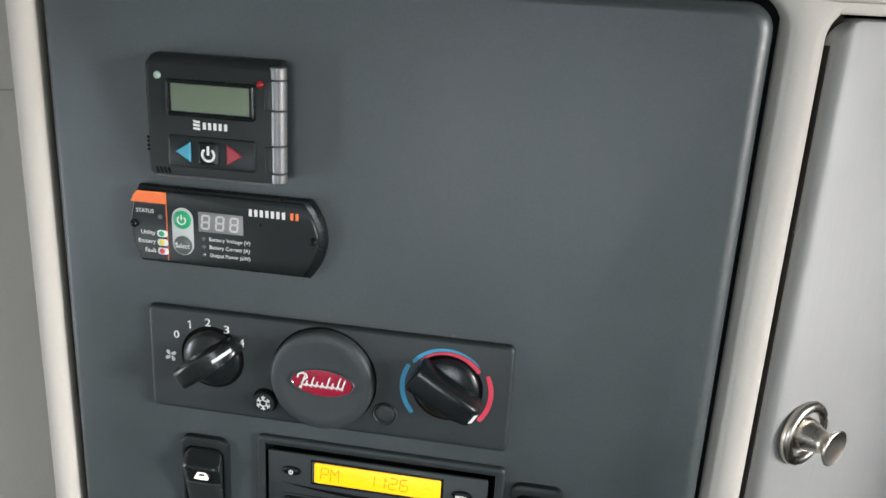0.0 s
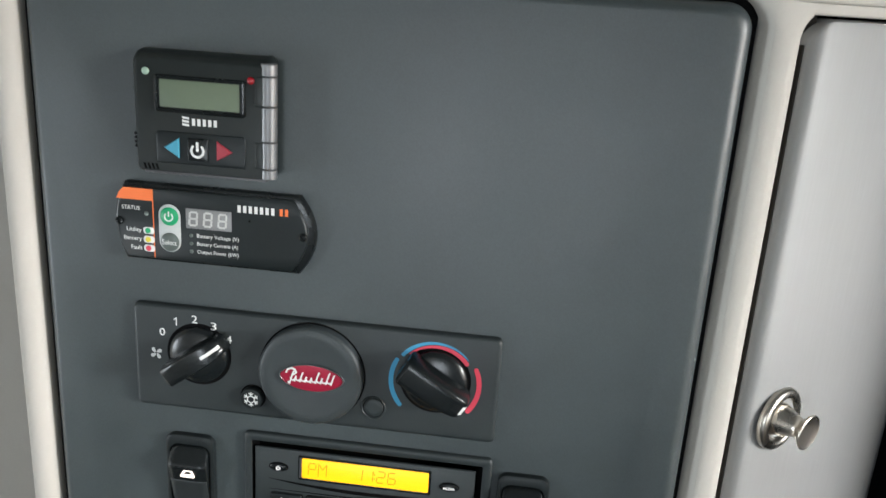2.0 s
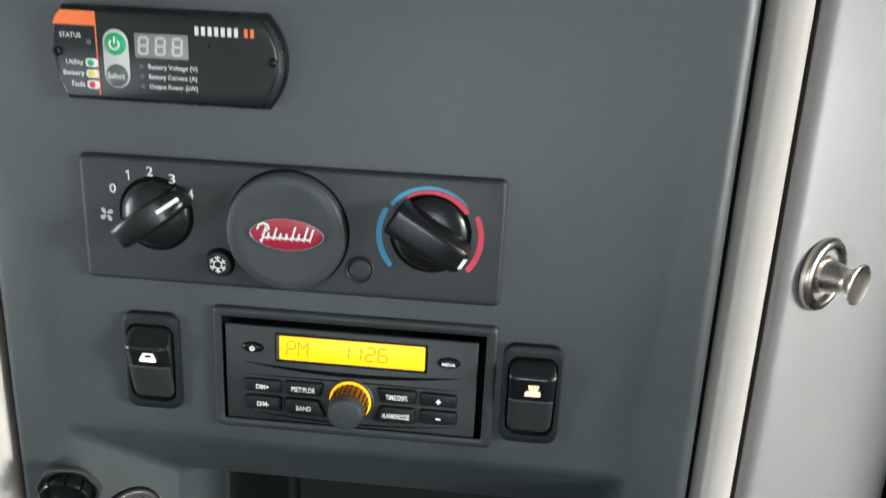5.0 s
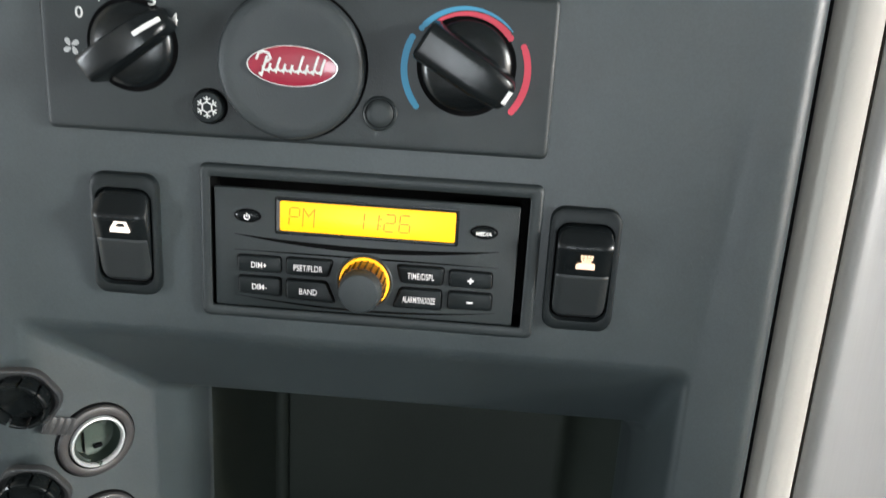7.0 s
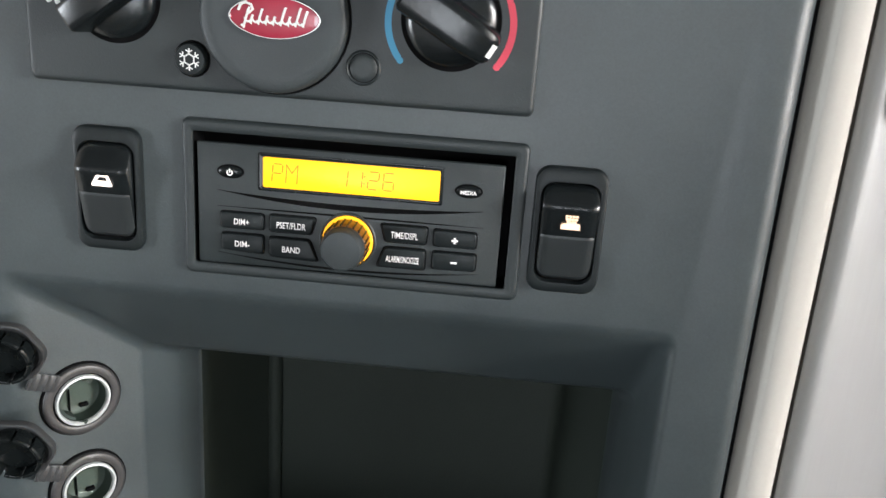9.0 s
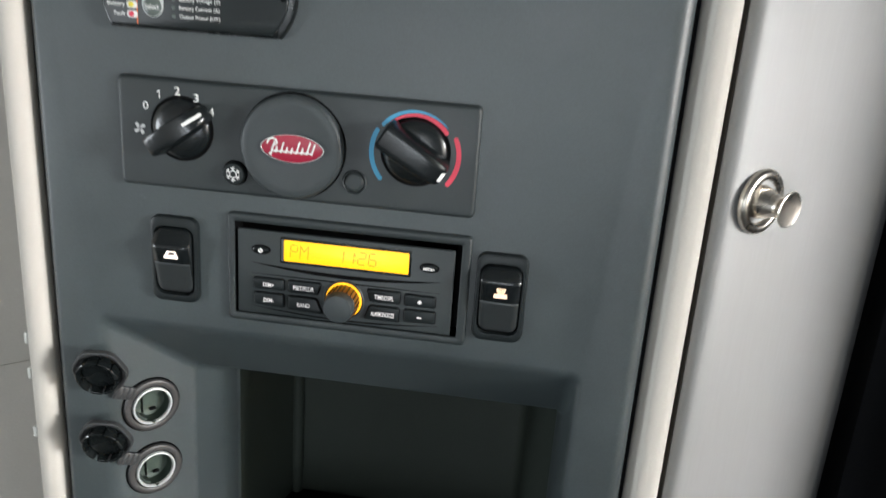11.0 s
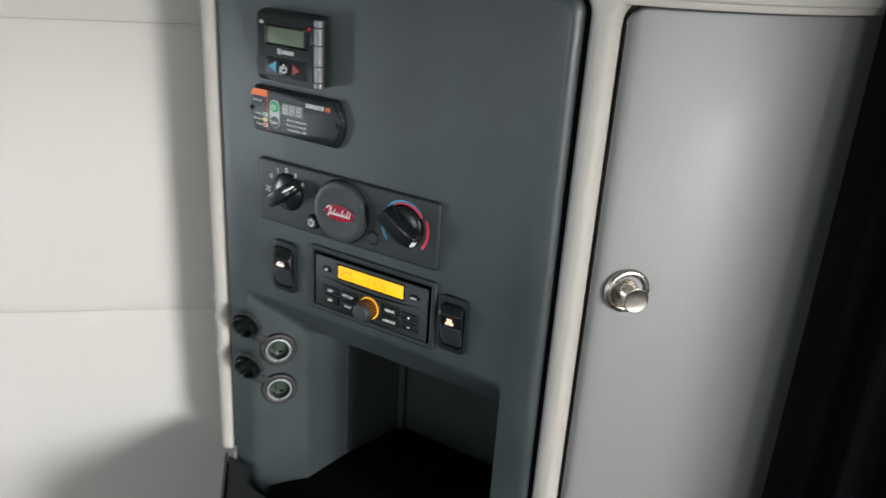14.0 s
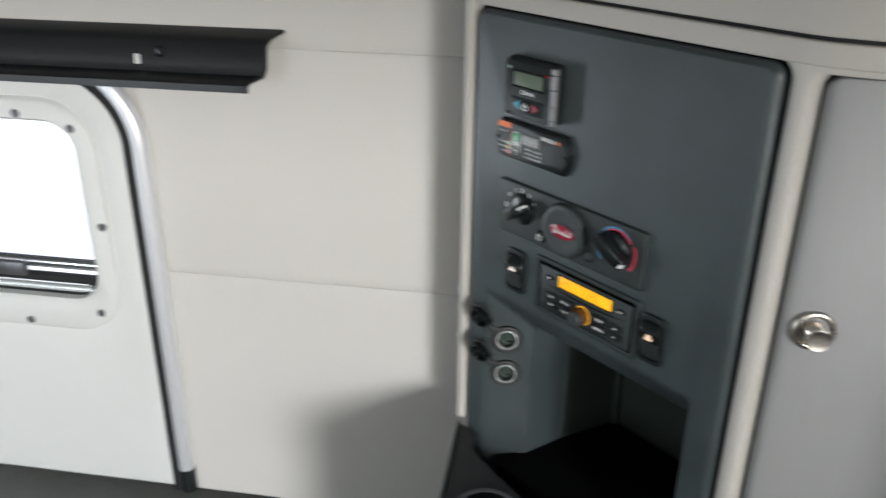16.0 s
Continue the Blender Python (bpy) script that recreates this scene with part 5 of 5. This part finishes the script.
RADIO_KEYS = (("dim_up_key", [(-0.0572, .9870), (-0.0380, .9870), (-0.0380, .9943), (-0.0572, .9943)], "DIM+", 0.0066), ("dim_down_key", [(-0.0568, .9772), (-0.0380, .9764), (-0.0380, .9850), (-0.0568, .9850)], "DIM-", 0.0064),
        ("preset_key", [(-0.0358, .9868), (-0.0172, .9868), (-0.0152, .9946), (-0.0358, .9946)], "PSET/FLDR", 0.0126), ("band_key", [(-0.0358, .9758), (-0.0140, .9752), (-0.0180, .9848), (-0.0358, .9848)], "BAND", 0.0078),
        ("time_key", [(0.0142, .9868), (0.0322, .9868), (0.0328, .9948), (0.0122, .9948)], "TIME/DSPL", 0.0116), ("alarm_key", [(0.0110, .9756), (0.0322, .9756), (0.0322, .9848), (0.0142, .9848)], "ALARM/SNOOZE", 0.0142),
        ("plus_key", [(0.0350, .9868), (0.0536, .9868), (0.0536, .9940), (0.0350, .9944)], "+", 0.0022), ("minus_key", [(0.0350, .9766), (0.0540, .9770), (0.0540, .9848), (0.0350, .9848)], "-", 0.0022))
for name, pts, word, width in RADIO_KEYS:
    c = sum((Vector(p) for p in pts), Vector((0, 0))) / 4

    def soft(k, y, grow=0.0):
        out = []
        for i, p in enumerate(pts):
            p, a, b = Vector(p), Vector(pts[i - 1]), Vector(pts[(i + 1) % 4])
            for j in range(4):
                f = j / 3
                q = p + (a - p).normalized() * 0.0017 * (1 - f) ** 2 + (b - p).normalized() * 0.0017 * f ** 2
                d = q - c
                q = c + Vector((d.x * (1 - (k - grow) / abs(0.0095)), d.y * (1 - (k - grow) / 0.0042)))
                out.append((q.x, y, q.y))
        return out

    bm = bmesh.new()
    loft(bm, [soft(0, GY, 0.00025), soft(0, GY - 0.0001, 0.00025)])
    part("key_gap", bm, DEEP, radio)
    bm = bmesh.new()
    loft(bm, [soft(0.0002, GY), soft(0.0002, GY - 0.0009), soft(0.0004, GY - 0.0013), soft(0.0008, GY - 0.0015)])
    k = part(name, bm, BLACK, radio, "black key")
    h = 0.0013 if len(word) < 6 else 0.0014
    if word in "+-":
        bm = stroke([(c.x - 0.0011, c.y - 0.0004), (c.x + 0.0011, c.y - 0.0004)], 0.0008, GY - 0.0015, GY - 0.0017)
        if word == "+":
            stroke([(c.x, c.y - 0.0015), (c.x, c.y + 0.0007)], 0.0008, GY - 0.0015, GY - 0.0017, bm)
        part("legend", bm, KEY_INK, k, smooth=0)
    else:
        lettering("legend", word, c.x - width / 2, c.x + width / 2, c.y - h - 0.0004, c.y + h - 0.0004, GY - 0.0015, KEY_INK, k, bold=0.006)
KX, KZ = -0.0016, 0.9856
part("knob_collar", ring(KX, KZ, 0.0112, 0.0124, GY + 0.001, GY - 0.0007, 56, 0.0004), PLATE, radio)
part("light_ring", ring(KX, KZ, 0.0094, 0.0110, GY + 0.001, GY - 0.0006, 56, 0.0003), AMBER_RING, radio, "glowing amber ring round the knob")
vol = part("volume_knob", lathe(KX, KZ, [(0.0092, GY + 0.001), (0.0092, GY - 0.006), (0.0091, GY - 0.0115), (0.0088, GY - 0.0140), (0.0080, GY - 0.0152), (0.0058, GY - 0.0157), (0.002, GY - 0.0158)], 56), DISC, radio, "round black volume knob")
part("knob_sleeve", ring(KX, KZ, 0.00915, 0.0094, GY - 0.0002, GY - 0.0100, 56, 0.00005), AMBER_DARK, vol, "knob sleeve with the ring's amber glow put into its colour")
for i in range(22):
    t = 2 * math.pi * i / 22
    bm = sweep([(KX + 0.0095 * math.cos(t), GY - 0.0004, KZ + 0.0095 * math.sin(t)), (KX + 0.0096 * math.cos(t), GY - 0.010, KZ + 0.0096 * math.sin(t))], 0.00045, n=6)
    part("rib", bm, BLACK, vol)

# the front sits nearly flush in its opening, low and to one side
settle = Matrix.Translation((0.0008, 0, 0.0006)) @ Matrix.Diagonal((0.985, 1, 1, 1))
for ob in radio.children_recursive:
    if ob.name.split(".")[0] not in ("bezel", "throat", "cavity"):
        ob.data.transform(settle)

# ---- power sockets and their hanging caps, on the slanted facet ----
FACET = math.degrees(lean)


def arc_shell(r0, r1, a0, a1, back, front, n=14):
    """A curved strip standing inside a barrel."""
    bm = bmesh.new()
    loops = []
    for i in range(n + 1):
        t = radians(a0 + (a1 - a0) * i / n)
        loops.append([(r * math.cos(t), y, r * math.sin(t)) for r, y in ((r1, back), (r0, back), (r0, front), (r1, front))])
    loft(bm, loops)
    return bm


def power_socket(label):
    s = thing("power_socket", label, "socket", (0, 0, 0), group="power sockets")
    part("gasket", lathe(0, 0, [(0.0194, 0.0), (0.0194, -0.0010), (0.0190, -0.0014), (0.0178, -0.0014)], 56, False, False), DEEP, s, "black edge under the collar")
    part("collar", lathe(0, 0, [(0.0185, 0.0), (0.0186, -0.0020), (0.0181, -0.0029), (0.0174, -0.0032), (0.0149, -0.0034), (0.0142, -0.0030), (0.0140, 0.0)], 56, False, False), COLLAR, s, "warm grey metal collar")
    part("seat", ring(0, 0, 0.0130, 0.0142, 0.0, -0.0024, 56, 0.0003), DEEP, s, "dark groove inside the collar")
    part("rim", lathe(0, 0, [(0.0133, 0.0), (0.0133, -0.0036), (0.0129, -0.0043), (0.0123, -0.0044), (0.0117, -0.0038), (0.0114, -0.0022)], 56, False, False), STEEL, s, "bright steel rim")
    part("barrel", lathe(0, 0, [(0.0115, -0.0030), (0.0114, 0.0035), (0.0110, 0.0056), (0.0100, 0.0064), (0.0060, 0.0068), (0.003, 0.0069)], 48, False, True), SOCKET_IN, s, "steel socket barrel")
    # a curved side spring lines one third of the barrel
    part("side_spring", arc_shell(0.0098, 0.0112, 132, 250, 0.0060, -0.0014), SPRING, s, "dull green-grey side spring")
    part("contact", plate(0.0010, 0.0050, -0.0078, -0.0060, 0.0072, 0.0046, 0.0003, 0.0002), DEEP, s, "dark centre contact slot")
    # added crescent plate that imitates the shade under the barrel's upper edge
    part("shade_crescent", arc_shell(0.0076, 0.0112, 48, 138, 0.0052, 0.0012), SPRING, s, "dark crescent that stands in for shade at the barrel's top")
    part("seam", box(-0.0040, -0.0036, 0.0050, 0.0064, -0.0085, 0.0040), DEEP, s, "dark seam down the barrel")
    part("notch", prism([(-0.0013, -0.0108), (0.0013, -0.0108), (0.0, -0.0128)], -0.0036, -0.0046), SOCKET_IN, s, "small notch in the rim", smooth=0)
    part("latch", prism([(0.0018, 0.0112), (0.0052, 0.0100), (0.0036, 0.0082)], 0.0005, -0.0030), SPRING, s, "small dark latch under the rim", smooth=0)
    return s


first = power_socket("round steel power socket in a black collar")
places = [pose(sx, facet_y(sx), sz, 0, 0, FACET) for sx, sz in SOCKETS]
first.matrix_basis = places[0]
copy_thing(first, places[1])


def petal(r0, r1, a0, a1, back, front, n=5):
    """One springy tongue of a cap's inner ring."""
    bm = bmesh.new()
    loops = []
    for i in range(n + 1):
        t = radians(a0 + (a1 - a0) * i / n)
        c, s = math.cos(t), math.sin(t)
        loops.append([(r * c, y, r * s) for r, y in ((r0, back), (r0, front + 0.0003), (r0 + 0.0004, front), (r1 - 0.0006, front), (r1, front + 0.0006), (r1, front + 0.0026), (r1 - 0.0006, front + 0.0032), (r1 - 0.0006, back))])
    loft(bm, loops)
    return bm


def socket_cap(place, sx, sz):
    c = thing("socket_cap", "black plastic socket cap hanging open on its strap", "cap", (0, 0, 0), group="socket caps")
    c.matrix_basis = place
    hexa = lambda r, y: [(r * k * math.cos(t), y, r * k * math.sin(t)) for t in (2 * math.pi * i / 60 for i in range(60)) for k in (1 + 0.035 * math.cos(6 * t),)]
    bm = bmesh.new()
    loft(bm, [hexa(0.0150, 0.0034), hexa(0.0164, 0.0026), hexa(0.0168, 0.0008), hexa(0.0165, -0.0006), hexa(0.0157, -0.0010), circle(0, 0, 0.0143, -0.0004, 60), circle(0, 0, 0.0140, 0.0008, 60), circle(0, 0, 0.0126, 0.0010, 60)])
    part("lid", bm, CAP, c, local=True)
    for i in range(9):
        part("tongue", petal(0.0112, 0.0131, 40 * i + 3, 40 * i + 37, 0.0009, -0.0072), GLOSS, c, local=True)
    part("inner_disc", lathe(0, 0, [(0.0108, 0.0008), (0.0106, -0.0016), (0.0098, -0.0024), (0.004, -0.0026)], 40), GLOSS, c, local=True)
    # the strap runs down the facet to the socket's collar
    n = Vector((math.sin(lean), -math.cos(lean), 0))
    along = Vector((math.cos(lean), math.sin(lean), 0))
    end = Vector((sx, facet_y(sx), sz)) - along * 0.0112 + Vector((0, 0, 0.0118)) + n * 0.0026
    start = end - along * 0.0130 + Vector((0, 0, 0.0058)) + n * 0.0012
    side = n.cross(end - start).normalized() * 0.0042
    bm = bmesh.new()
    loops = []
    for i in range(13):
        p, h = start + (end - start) * i / 12, 0.0008 + (0.0005 if i % 3 == 1 else 0.0)
        loops.append([tuple(p + side - n * 0.0008), tuple(p + side + n * (h - 0.0003)), tuple(p + side * 0.85 + n * h), tuple(p - side * 0.85 + n * h), tuple(p - side + n * (h - 0.0003)), tuple(p - side - n * 0.0008)])
    loft(bm, loops)
    bm.transform(place.inverted())
    part("strap", bm, CAP, c, "short ribbed strap", local=True)
    return c


for cx, cz, at_socket in ((-0.1541, 0.9204, SOCKETS[0]), (-0.1534, 0.8712, SOCKETS[1])):
    socket_cap(pose(cx, -0.0060, cz, 15, 0, 9), *at_socket)
